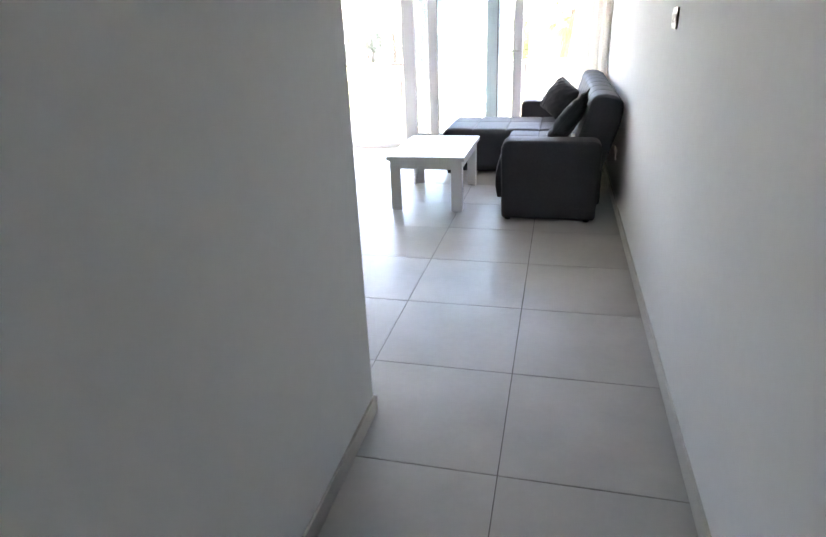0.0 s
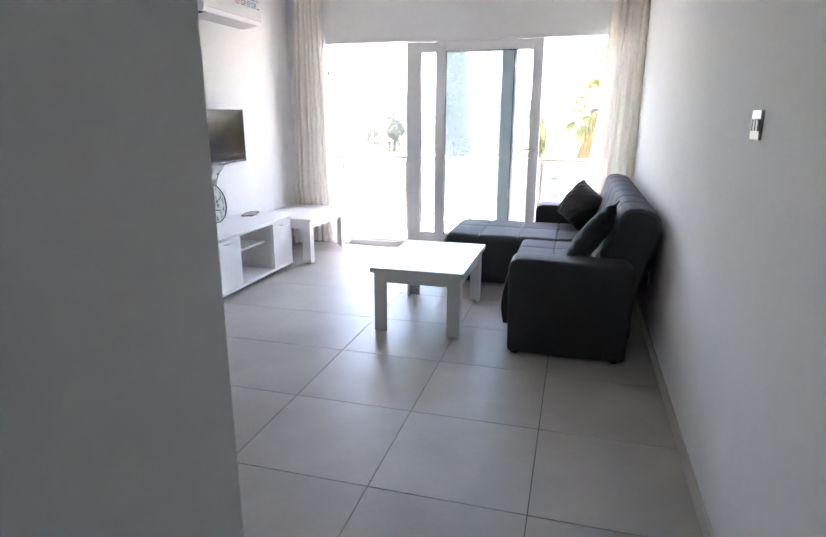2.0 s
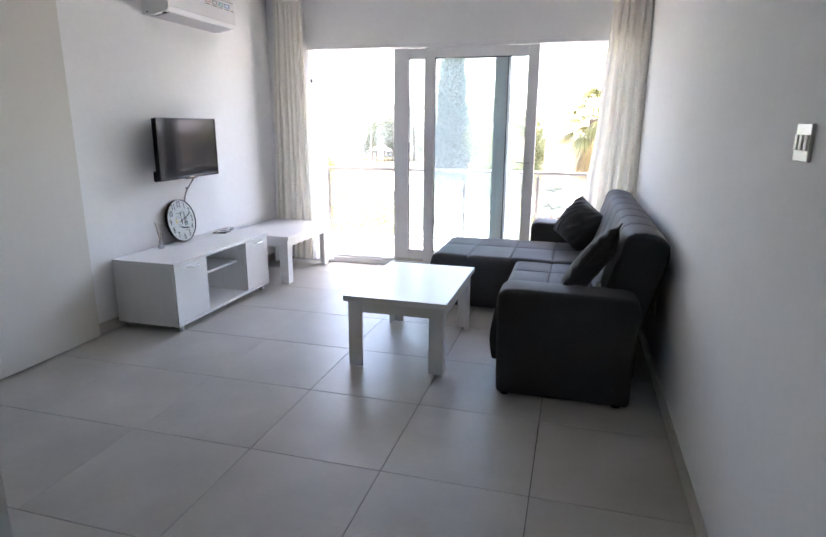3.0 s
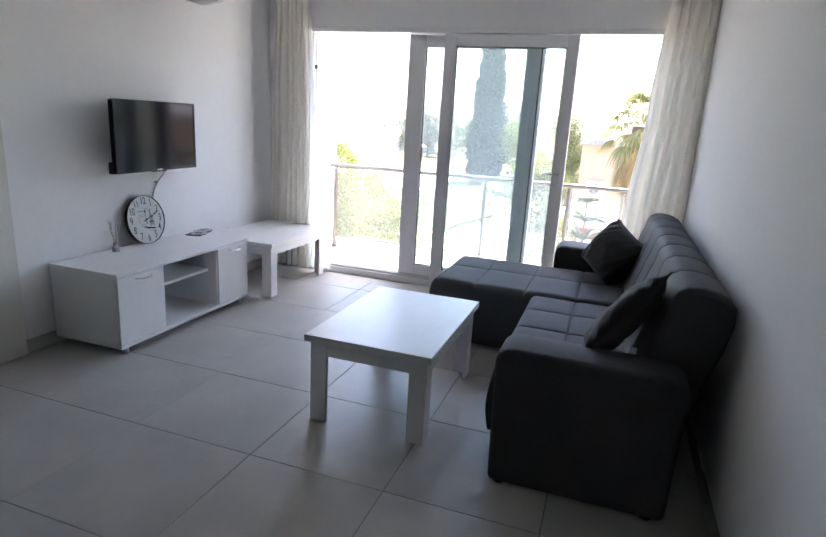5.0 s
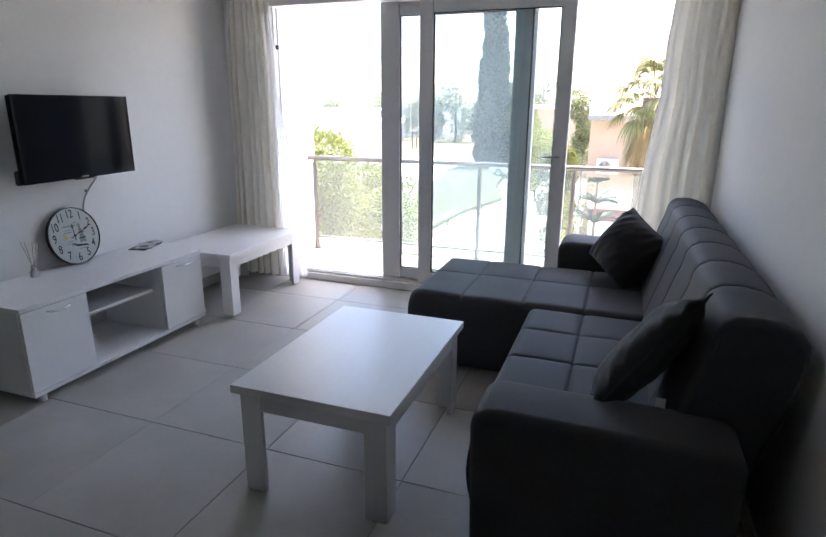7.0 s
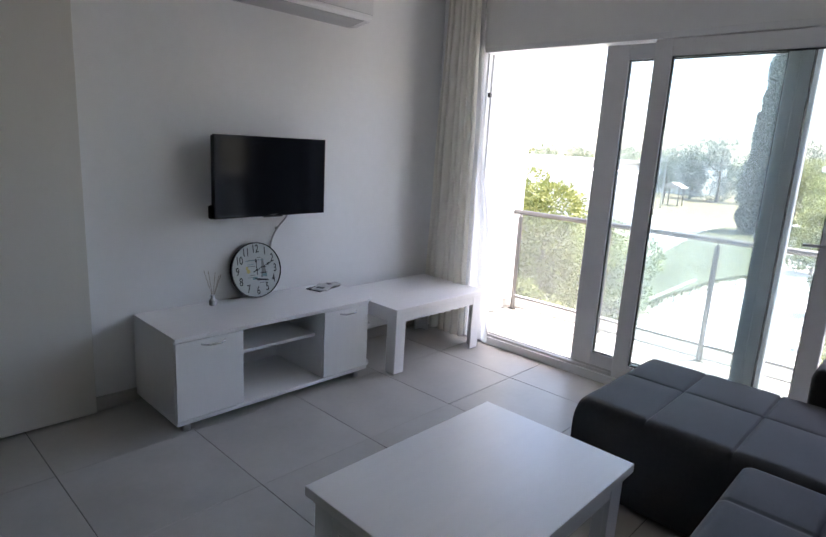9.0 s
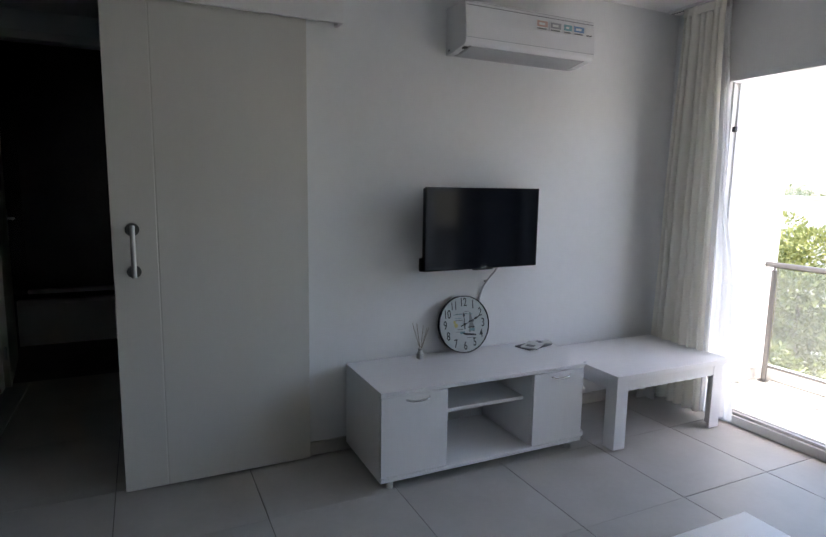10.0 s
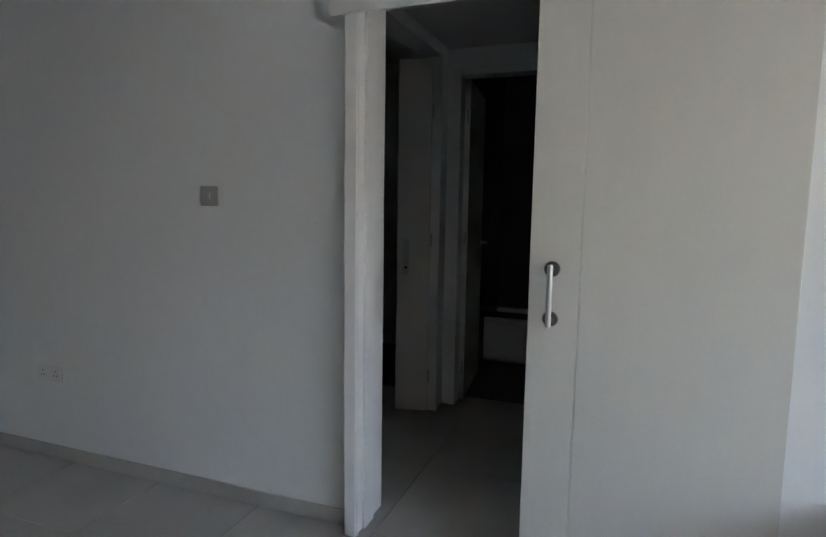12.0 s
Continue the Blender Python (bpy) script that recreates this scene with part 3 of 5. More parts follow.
rail = thing("balcony_railing", (0, 6.24, -0.004), "stainless steel balcony railing with clear glass panels", "railing")
# Rails and posts use the darkened steel to paint their backlit side.
part("handrail", bm_tube((-2.83, 0, 0.885), (3.15, 0, 0.885), 0.021, seg=16), M_STEELD, rail)
part("bottom_rail", bm_tube((-2.77, 0, 0.105), (3.15, 0, 0.105), 0.011, seg=10), M_STEELD, rail)
PX = [-2.768, -1.925, -1.115, -0.305, 0.505, 1.315, 2.125, 2.935]
for k, x in enumerate(PX):
    p = part("post", bm_tube((x, 0, -0.022), (x, 0, 0.845), 0.019, seg=16), M_STEELD, rail)
    part("bracket", bm_tube((x, 0, 0.843), (x, 0, 0.870), 0.008, seg=10), M_STEELD, p)
    part("foot_plate", bm_tube((x, 0, -0.023), (x, 0, -0.012), 0.042, seg=20), M_STEELD, p)
    if k:
        g = part("glass_panel", bm_box(PX[k - 1] + 0.03, x - 0.03, -0.004, 0.004, 0.118, 0.855), M_GLASS2, rail, "clear glass panel, dusty")
        g.visible_shadow = False

# ---- furniture ----
def table_thing(place, label, group):
    t = thing("low_table", place, label, "table", group)
    W, L, H = 0.605, 0.885, 0.434
    part("tabletop", bm_box(0, W, 0, L, H - 0.032, H, 0.0025), M_LAM, t)
    a, s = 0.022, 0.082
    th = 0.018
    for ox, dx in ((a, 1), (W - a, -1)):
        for oy, dy in ((a, 1), (L - a, -1)):
            # two boards joined to an angle at each corner
            ell = [(ox + dx * p, oy + dy * q) for p, q in ((0, 0), (s, 0), (s, th), (th, th), (th, s), (0, s))]
            if dx * dy < 0:
                ell.reverse()
            leg = part("leg", bm_prism(ell, "z", 0.006, H - 0.032, 0.0015, 1), M_LAMX, t)
            part("glide", bm_tube((ox + dx * 0.05, oy + dy * 0.009, 0), (ox + dx * 0.05, oy + dy * 0.009, 0.006), 0.008), M_STEEL, leg, "small metal glide")
    z0, z1, i = H - 0.032 - 0.066, H - 0.032, 0.0235
    part("apron", bm_box(a + s, W - a - s, i, i + 0.018, z0, z1, 0.001), M_LAMX, t)
    part("apron", bm_box(a + s, W - a - s, L - i - 0.018, L - i, z0, z1, 0.001), M_LAMX, t)
    part("apron", bm_box(i, i + 0.018, a + s, L - a - s, z0, z1, 0.001), M_LAMX, t)
    part("apron", bm_box(W - i - 0.018, W - i, a + s, L - a - s, z0, z1, 0.001), M_LAMX, t)
    return t


tab = table_thing((-1.142, 2.735, 0), "white wood-effect coffee table on square legs before the sofa", "matching low tables")
tab2 = copy_thing(tab, pose(-2.862, 4.205, 0.004))
tagged(tab2, "white wood-effect low table on square legs beside the television bench")

# television bench
UX0, UX1, UY0, UY1, UZ = LX + 0.016, -2.402, 2.912, 4.104, 0.484
unit = thing("tv_bench", (0, 0, 0), "white laminate television bench with two doors and an open middle", "tv bench")
part("top", bm_box(UX0, UX1, UY0, UY1, UZ - 0.020, UZ, 0.0015), M_LAM, unit)
part("bottom", bm_box(UX0, UX1, UY0, UY1, 0.045, 0.065, 0.0015), M_LAM, unit)
for y in (UY0, UY1 - 0.018):
    part("side_panel", bm_box(UX0, UX1 - 0.020, y, y + 0.018, 0.065, UZ - 0.020, 0.001), M_LAMX, unit)
D1, D2 = 3.262, 3.772
for y in (D1 - 0.018, D2):
    part("divider", bm_box(UX0 + 0.006, UX1 - 0.020, y, y + 0.018, 0.065, UZ - 0.020, 0.001), M_LAMX, unit)
part("back_panel", bm_box(UX0, UX0 + 0.005, UY0 + 0.018, UY1 - 0.018, 0.065, UZ - 0.020), M_BACK, unit)
part("shelf", bm_box(UX0 + 0.01, UX1 - 0.09, D1, D2, 0.300, 0.318, 0.001), M_LAM, unit)
for y0, y1, hc in ((UY0 + 0.002, D1 - 0.001, 3.10), (D2 + 0.001, UY1 - 0.002, 3.945)):
    d = part("door", bm_box(UX1 - 0.018, UX1 - 0.001, y0, y1, 0.068, UZ - 0.024, 0.0015), M_LAMX, unit)
    bowpts = [(UX1 + 0.0, hc - 0.062, 0.436), (UX1 + 0.018, hc - 0.045, 0.434), (UX1 + 0.024, hc, 0.432), (UX1 + 0.018, hc + 0.045, 0.434), (UX1 + 0.0, hc + 0.062, 0.436)]
    curve_tube("bow_handle", bowpts, 0.0048, M_CHROME, d, "small chrome bow handle")
for x in (UX0 + 0.05, UX1 - 0.038):
    for y in (UY0 + 0.06, (UY0 + UY1) / 2, UY1 - 0.06):
        fx = x - 0.09 if 3.2 < y < 3.8 and x > -2.6 else x
        part("foot", bm_tube((fx, y, 0.0), (fx, y, 0.045), 0.021, 0.019, 16), M_STEEL, unit, "short metal foot")

# open quarter-round shelves at the bench's far end
def quarter(y0, dx, dy, z0, z1):
    pts = [(UX0, y0), (UX0 + dx, y0)] + [(UX0 + dx * math.cos(a) ** 0.5, y0 + dy * math.sin(a) ** 0.5) for a in [math.pi / 2 * k / 10 for k in range(1, 10)]] + [(UX0, y0 + dy)]
    return bm_prism(pts, "z", z0, z1, 0.001, 1)


for z in (0.047, 0.300, UZ - 0.020):
    part("end_shelf", quarter(UY1, 0.46, 0.098, z, z + 0.018), M_LAM, unit, "small rounded end shelf")
part("end_back", bm_box(UX0, UX0 + 0.016, UY1, UY1 + 0.098, 0.065, 0.300, 0.001), M_LAMX, unit)
part("end_back", bm_box(UX0, UX0 + 0.016, UY1, UY1 + 0.098, 0.318, UZ - 0.020, 0.001), M_LAMX, unit)

# television
TY0, TY1, TZ0, TZ1, TXF = 3.290, 4.034, 0.976, 1.418, -2.776
tv = thing("television", Matrix.Translation((TXF, TY1, 0)) @ pose(0, 0, 0, 0, 0, 2.6) @ Matrix.Translation((-TXF, -TY1, 0)), "flat black television switched off on a wall bracket", "television")
part("body", bm_box(TXF - 0.042, TXF - 0.006, TY0 + 0.004, TY1 - 0.004, TZ0 + 0.004, TZ1 - 0.004, 0.008), M_SCREEN, tv)
bz = 0.013
for y0, y1, z0, z1 in ((TY0, TY0 + bz, TZ0, TZ1), (TY1 - bz, TY1, TZ0, TZ1), (TY0 + bz, TY1 - bz, TZ1 - bz, TZ1), (TY0 + bz, TY1 - bz, TZ0, TZ0 + 0.018)):
    part("bezel", bm_box(TXF - 0.010, TXF, y0, y1, z0, z1, 0.002), M_SCREEN, tv)
part("screen", bm_box(TXF - 0.008, TXF - 0.0035, TY0 + bz - 0.002, TY1 - bz + 0.002, TZ0 + 0.016, TZ1 - bz + 0.002), M_SCREEN, tv, "glossy black screen")
part("back_box", bm_box(TXF - 0.075, TXF - 0.042, TY0 + 0.10, TY1 - 0.10, TZ0 + 0.03, TZ1 - 0.14, 0.012), M_BLACK, tv)
part("speaker_bulge", bm_box(TXF - 0.060, TXF - 0.030, TY0 - 0.006, TY0 + 0.05, TZ0 - 0.004, TZ0 + 0.07, 0.010), M_BLACK, tv)
part("wall_bracket", bm_box(LX - 0.022, TXF - 0.073, 3.56, 3.76, 1.08, 1.30, 0.004), M_BLACK, tv)
part("logo", bm_box(TXF - 0.0005, TXF + 0.0012, 3.635, 3.685, TZ0 + 0.005, TZ0 + 0.012), M_CHROME, tv, "small plain silver badge")
part("receiver", bm_box(TXF - 0.022, TXF - 0.004, 3.60, 3.73, TZ0 - 0.008, TZ0 + 0.002, 0.003), M_BLACK, tv)
curve_tube("television_cable", [(LX + 0.06, 3.835, 1.02), (LX + 0.045, 3.825, 0.96), (LX + 0.018, 3.775, 0.88), (LX + 0.009, 3.745, 0.82), (LX + 0.008, 3.725, 0.72)], 0.0050, M_CABLE, None, "thin grey cable hanging below the television", "cable")
part("cable_clip", bm_box(LX, LX + 0.014, 3.765, 3.782, 0.872, 0.886, 0.002), M_CABLE, bpy.data.objects["television_cable"])

# wall clock leaning on the wall, standing on the bench
R = 0.163
lean = math.degrees(math.asin(0.055 / (2 * R)))
clock = thing("clock", Matrix.Translation((LX + 0.092, 3.605, UZ + 0.001)) @ pose(0, 0, 0, 0, -lean, 0) @ Matrix.Translation((0, 0, R)) @ pose(0, 0, 0, 90, 0, 90), "round clock with a printed pale dial leaning on the wall", "clock")
# local frame: x along the wall, y up, z out of the dial
part("case", bm_tube((0, 0, -0.020), (0, 0, -0.004), R, seg=72), M_BLACK, clock, "thin black rim")
rim = bmesh.new()
for k in range(72):
    a0, a1 = 2 * math.pi * k / 72, 2 * math.pi * (k + 1) / 72
    prof = ((R, -0.006), (R, 0.003), (R - 0.0032, 0.003), (R - 0.0032, -0.006))
    vs = [[rim.verts.new((r * math.cos(a), r * math.sin(a), z)) for r, z in prof] for a in (a0, a1)]
    for i in range(3):
        rim.faces.new((vs[0][i], vs[1][i], vs[1][i + 1], vs[0][i + 1]))
bmesh.ops.remove_doubles(rim, verts=rim.verts, dist=1e-5)
part("rim", rim, M_BLACK, clock)
part("dial", bm_tube((0, 0, -0.004), (0, 0, -0.002), R - 0.005, seg=64), M_DIAL, clock, "pale printed dial")
for k in range(12):
    num = str(k + 1)
    a = math.radians(90 - 30 * (k + 1))
    cu = bpy.data.curves.new("numeral", "FONT")
    cu.body, cu.size, cu.align_x, cu.align_y, cu.extrude, cu.offset = num, 0.068, "CENTER", "CENTER", 0.0004, 0.0006
    cu.materials.append(M_NUM)
    tx = new("numeral", cu)
    tx.parent = clock
    tx.matrix_basis = pose(0.124 * math.cos(a), 0.124 * math.sin(a), -0.0012) @ Matrix.Diagonal((0.70, 1.0, 1.0, 1.0))


def hand(ang, length, w, z):
    a = math.radians(90 - ang)
    d, nrm = Vector((math.cos(a), math.sin(a), 0)), Vector((-math.sin(a), math.cos(a), 0))
    pts = [(-0.028, 0.8), (0.0, 0.5), (length * 0.62, 0.45), (length * 0.70, 1.6), (length, 0.05)]
    outline = [d * s + nrm * (w * q) for s, q in pts] + [d * s - nrm * (w * q) for s, q in reversed(pts)]
    bm = bmesh.new()
    lo = [bm.verts.new((p.x, p.y, z)) for p in outline]
    hi = [bm.verts.new((p.x, p.y, z + 0.001)) for p in outline]
    bm.faces.new(list(reversed(lo)))
    bm.faces.new(hi)
    for i in range(len(lo)):
        j = (i + 1) % len(lo)
        bm.faces.new((lo[i], lo[j], hi[j], hi[i]))
    part("hand", bm, M_INK, clock, smooth=0)


hand(360 - 2, 0.070, 0.0042, 0.0005)
hand(68, 0.112, 0.0042, 0.002)
part("hub", bm_tube((0, 0, 0), (0, 0, 0.005), 0.007, seg=16), M_INK, clock)
# faded print of a tower and a sign board
part("print", bm_prism([(0.036, 0.065), (0.046, 0.065), (0.052, 0.03), (0.060, -0.005), (0.066, -0.045), (0.052, -0.045), (0.046, -0.018), (0.040, -0.045), (0.026, -0.045), (0.032, 0.0)], "z", -0.0019, -0.0012), M_INK2, clock, "faded grey tower print", 0)
part("print", bm_box(0.028, 0.064, 0.012, 0.018, -0.0011, -0.0006), M_INK, clock)
part("print", bm_box(0.024, 0.068, -0.022, -0.016, -0.0011, -0.0006), M_INK, clock)
part("print", bm_prism([(-0.02, -0.046), (0.07, -0.060), (0.075, -0.070), (0.0, -0.062)], "z", -0.0011, -0.0006), M_INK, clock, "dark sign print", 0)
part("print", bm_box(0.034, 0.066, -0.040, -0.026, -0.0011, -0.0006), M_TEALD, clock, "dull teal board print")
part("print", bm_box(-0.070, 0.055, 0.056, 0.059, -0.0011, -0.0007), M_TEALD, clock)
part("print", bm_tube((-0.055, -0.004, -0.0019), (-0.055, -0.004, -0.0012), 0.012, seg=14), M_YEL, clock, "yellow print spot")
part("print", bm_box(-0.055, 0.02, 0.058, 0.062, -0.0019, -0.0013), M_INK2, clock)

for px, py, pw, ph, m in ((-0.062, 0.022, 0.052, 0.004, M_INK2), (-0.058, 0.034, 0.040, 0.003, M_TEALD), (-0.048, -0.030, 0.036, 0.004, M_INK2), (-0.060, -0.042, 0.046, 0.003, M_INK2), (-0.030, -0.055, 0.030, 0.014, M_TEALD), (0.006, 0.070, 0.026, 0.004, M_INK2), (0.012, -0.080, 0.046, 0.004, M_INK2), (-0.070, 0.006, 0.014, 0.018, M_YEL)):
    part("print", bm_box(px, px + pw, py, py + ph, -0.0019, -0.0013), m, clock)

# reed diffuser
df = thing("reed_diffuser", (-2.822, 3.315, UZ), "small clear reed diffuser bottle with thin sticks", "diffuser")
bt = bmesh.new()
prof = [(0.0, 0), (0.019, 0), (0.021, 0.004), (0.020, 0.030), (0.012, 0.040), (0.010, 0.046), (0.013, 0.048), (0.013, 0.060), (0.0, 0.060)]
rings = [[bt.verts.new((r * math.cos(2 * math.pi * k / 18), r * math.sin(2 * math.pi * k / 18), z)) for k in range(18)] for r, z in prof]
for q0, q1 in zip(rings, rings[1:]):
    for k in range(18):
        bt.faces.new((q0[k], q0[(k + 1) % 18], q1[(k + 1) % 18], q1[k]))
bmesh.ops.remove_doubles(bt, verts=bt.verts, dist=1e-5)
part("bottle", bt, M_BOTTLE, df, "frosted glass bottle with silver neck")
for k, (dx, dy) in enumerate(((0.01, -0.055), (-0.01, -0.02), (0.0, 0.015), (0.02, 0.04), (-0.02, 0.05))):
    part("reed", bm_tube((0, 0, 0.04), (dx, dy, 0.205 - 0.01 * k), 0.0011, seg=6), M_REED, df)

# brochures
for k, (dx, dy, dz, rz, w, h, m, lb) in enumerate(((0, 0, 0, 14, 0.11, 0.21, M_PAPERD, "dark glossy brochure lying on the bench"), (0.02, -0.02, 0.008, 35, 0.10, 0.15, M_PAPER, "pale glossy leaflet lying on a brochure"), (-0.01, 0.075, 0.008, -8, 0.07, 0.10, M_PAPER, "small pale leaflet with a dark edge"))):
    b = thing("brochure", pose(-2.79 + dx, 4.055 + dy, UZ + 0.001 + dz, 0, 0, rz), lb, "brochure", "papers on the bench")
    part("cover", bm_box(-w / 2, w / 2, -h / 2, h / 2, 0, 0.007, 0.001), m, b)
    part("print", bm_box(-w * 0.3, w * 0.2, -h * 0.35, -h * 0.05, 0.007, 0.0076), M_PAPERD if m is M_PAPER else M_PAPER, b)

# air conditioner
ac = thing("air_conditioner", (0, 0, 0), "white wall-mounted split air conditioner with stickers", "air conditioner")
AY0, AY1 = 3.478, 4.312
AX, AZ0, AZ1 = LX, 2.044, 2.354
prof = [(AX, AZ0 + 0.070), (AX + 0.075, AZ0 + 0.070), (AX + 0.085, AZ0 + 0.074), (AX + 0.192, AZ0 + 0.090), (AX + 0.208, AZ0 + 0.102), (AX + 0.213, AZ0 + 0.122), (AX + 0.210, AZ0 + 0.20), (AX + 0.195, AZ1 - 0.012), (AX + 0.17, AZ1), (AX, AZ1)]
part("body", bm_prism(prof, "y", AY0, AY1, 0.004, 2), M_ACW, ac)
part("louvre", bm_prism([(AX + 0.030, AZ0 + 0.066), (AX + 0.085, AZ0 + 0.068), (AX + 0.186, AZ0 + 0.084), (AX + 0.184, AZ0 + 0.096), (AX + 0.030, AZ0 + 0.076)], "y", AY0 + 0.045, AY1 - 0.060, 0.0015, 1), M_ACD, ac, "grey air louvre")
for y in (AY0 + 0.036, AY1 - 0.060):
    part("louvre_gap", bm_prism([(AX + 0.030, AZ0 + 0.068), (AX + 0.085, AZ0 + 0.070), (AX + 0.188, AZ0 + 0.087), (AX + 0.188, AZ0 + 0.098), (AX + 0.030, AZ0 + 0.076)], "y", y, y + 0.009), M_PLATED, ac, "dark gap", 0)
# A grey strip paints the shadow line of the front joint.
part("front_line", bm_box(AX + 0.208, AX + 0.2145, AY0 + 0.006, AY1 - 0.006, AZ0 + 0.124, AZ0 + 0.126), M_ACD, ac, "thin grey strip painted as a joint's shadow")
part("top_line", bm_box(AX + 0.190, AX + 0.200, AY0 + 0.006, AY1 - 0.006, AZ1 - 0.028, AZ1 - 0.025), M_PLATED, ac, "thin grille joint")
part("side_clip", bm_box(AX + 0.03, AX + 0.045, AY0 - 0.003, AY0, AZ0 + 0.085, AZ0 + 0.095, 0.001), M_PLATED, ac, "small dark clip")
part("sensor", bm_box(AX + 0.150, AX + 0.174, AY0 + 0.012, AY0 + 0.034, AZ0 + 0.078, AZ0 + 0.090), M_GASKET, ac, "dark sensor window")
sx0, sx1 = AX + 0.2075, AX + 0.2125
for y0, y1, m, lb in ((3.905, 3.985, M_PINK, "pale pink sticker"), (3.995, 4.075, M_ACD, "grey sticker"), (4.085, 4.150, M_TEAL, "teal sticker"), (4.155, 4.235, M_BLUE, "blue energy sticker"), (4.240, 4.298, M_PLATE, "white sticker")):
    st = part("sticker", bm_box(sx0, sx1 - 0.001, y0, y1, AZ0 + 0.212, AZ0 + 0.262), M_PLATE, ac, lb)
    part("print", bm_box(sx0, sx1 - 0.0004, y0 + 0.005, y1 - 0.005, AZ0 + 0.229, AZ0 + 0.259), m, st)
    part("print", bm_box(sx0, sx1 - 0.0004, y0 + 0.008, y1 - 0.012, AZ0 + 0.216, AZ0 + 0.223), M_INK2, st)
    part("print", bm_box(sx0, sx1, y0 + 0.018, y1 - 0.024, AZ0 + 0.238, AZ0 + 0.250), M_PLATE, st)


# switches and sockets
def wall_plate(name, x, out, y0, y1, z0, z1, gangs, label, socket=False):
    t = thing(name, (x, (y0 + y1) / 2, (z0 + z1) / 2), label, "socket" if socket else "switch")
    w, h = (y1 - y0) / 2, (z1 - z0) / 2
    s = out

    def bx(a, b, c, d, e, f, bev):
        return bm_box(min(a * s, b * s), max(a * s, b * s), c, d, e, f, bev)
    part("plate", bx(0, 0.009, -w, w, -h, h, 0.0025), M_PLATE if socket else M_SATIN, t)
    for g in range(gangs):
        gc = -w + (g + 0.5) * 2 * w / gangs
        if socket:
            for dy, dz in ((0, 0.014), (-0.011, -0.010), (0.011, -0.010)):
                part("pin_hole", bx(0.0085, 0.0094, gc + dy - 0.004, gc + dy + 0.004, dz - 0.003, dz + 0.003, 0), M_GASKET, t, "dark pin slot")
            part("rocker", bx(0.009, 0.0125, gc - 0.028, gc - 0.018, 0.006, 0.024, 0.001), M_PLATE, t)
        else:
            gw = min(0.011, w / gangs * 0.6)
            rk = part("rocker", bx(0.008, 0.0135, gc - gw, gc + gw, -0.017, 0.017, 0.002), M_PLATE if gangs > 1 else M_SATIN, t)
            part("groove", bx(0.0085, 0.0095, gc - gw - 0.0008, gc + gw + 0.0008, -0.0178, 0.0178, 0), M_PLATED, t, "thin grey gap")
    return t


wall_plate("light_switch", RX, -1, 1.325, 1.417, 1.298, 1.384, 3, "white triple light switch on the passage wall")
wall_plate("wall_socket", RX, -1, 3.28, 3.425, 0.31, 0.395, 2, "white double socket low on the wall behind the sofa", True)
wall_plate("light_switch", LX, 1, 0.303, 0.398, 1.418, 1.510, 1, "white single wall switch beside the sliding door")
wall_plate("wall_socket", LX, 1, -0.858, -0.668, 0.440, 0.525, 2, "white double wall socket near the floor", True)

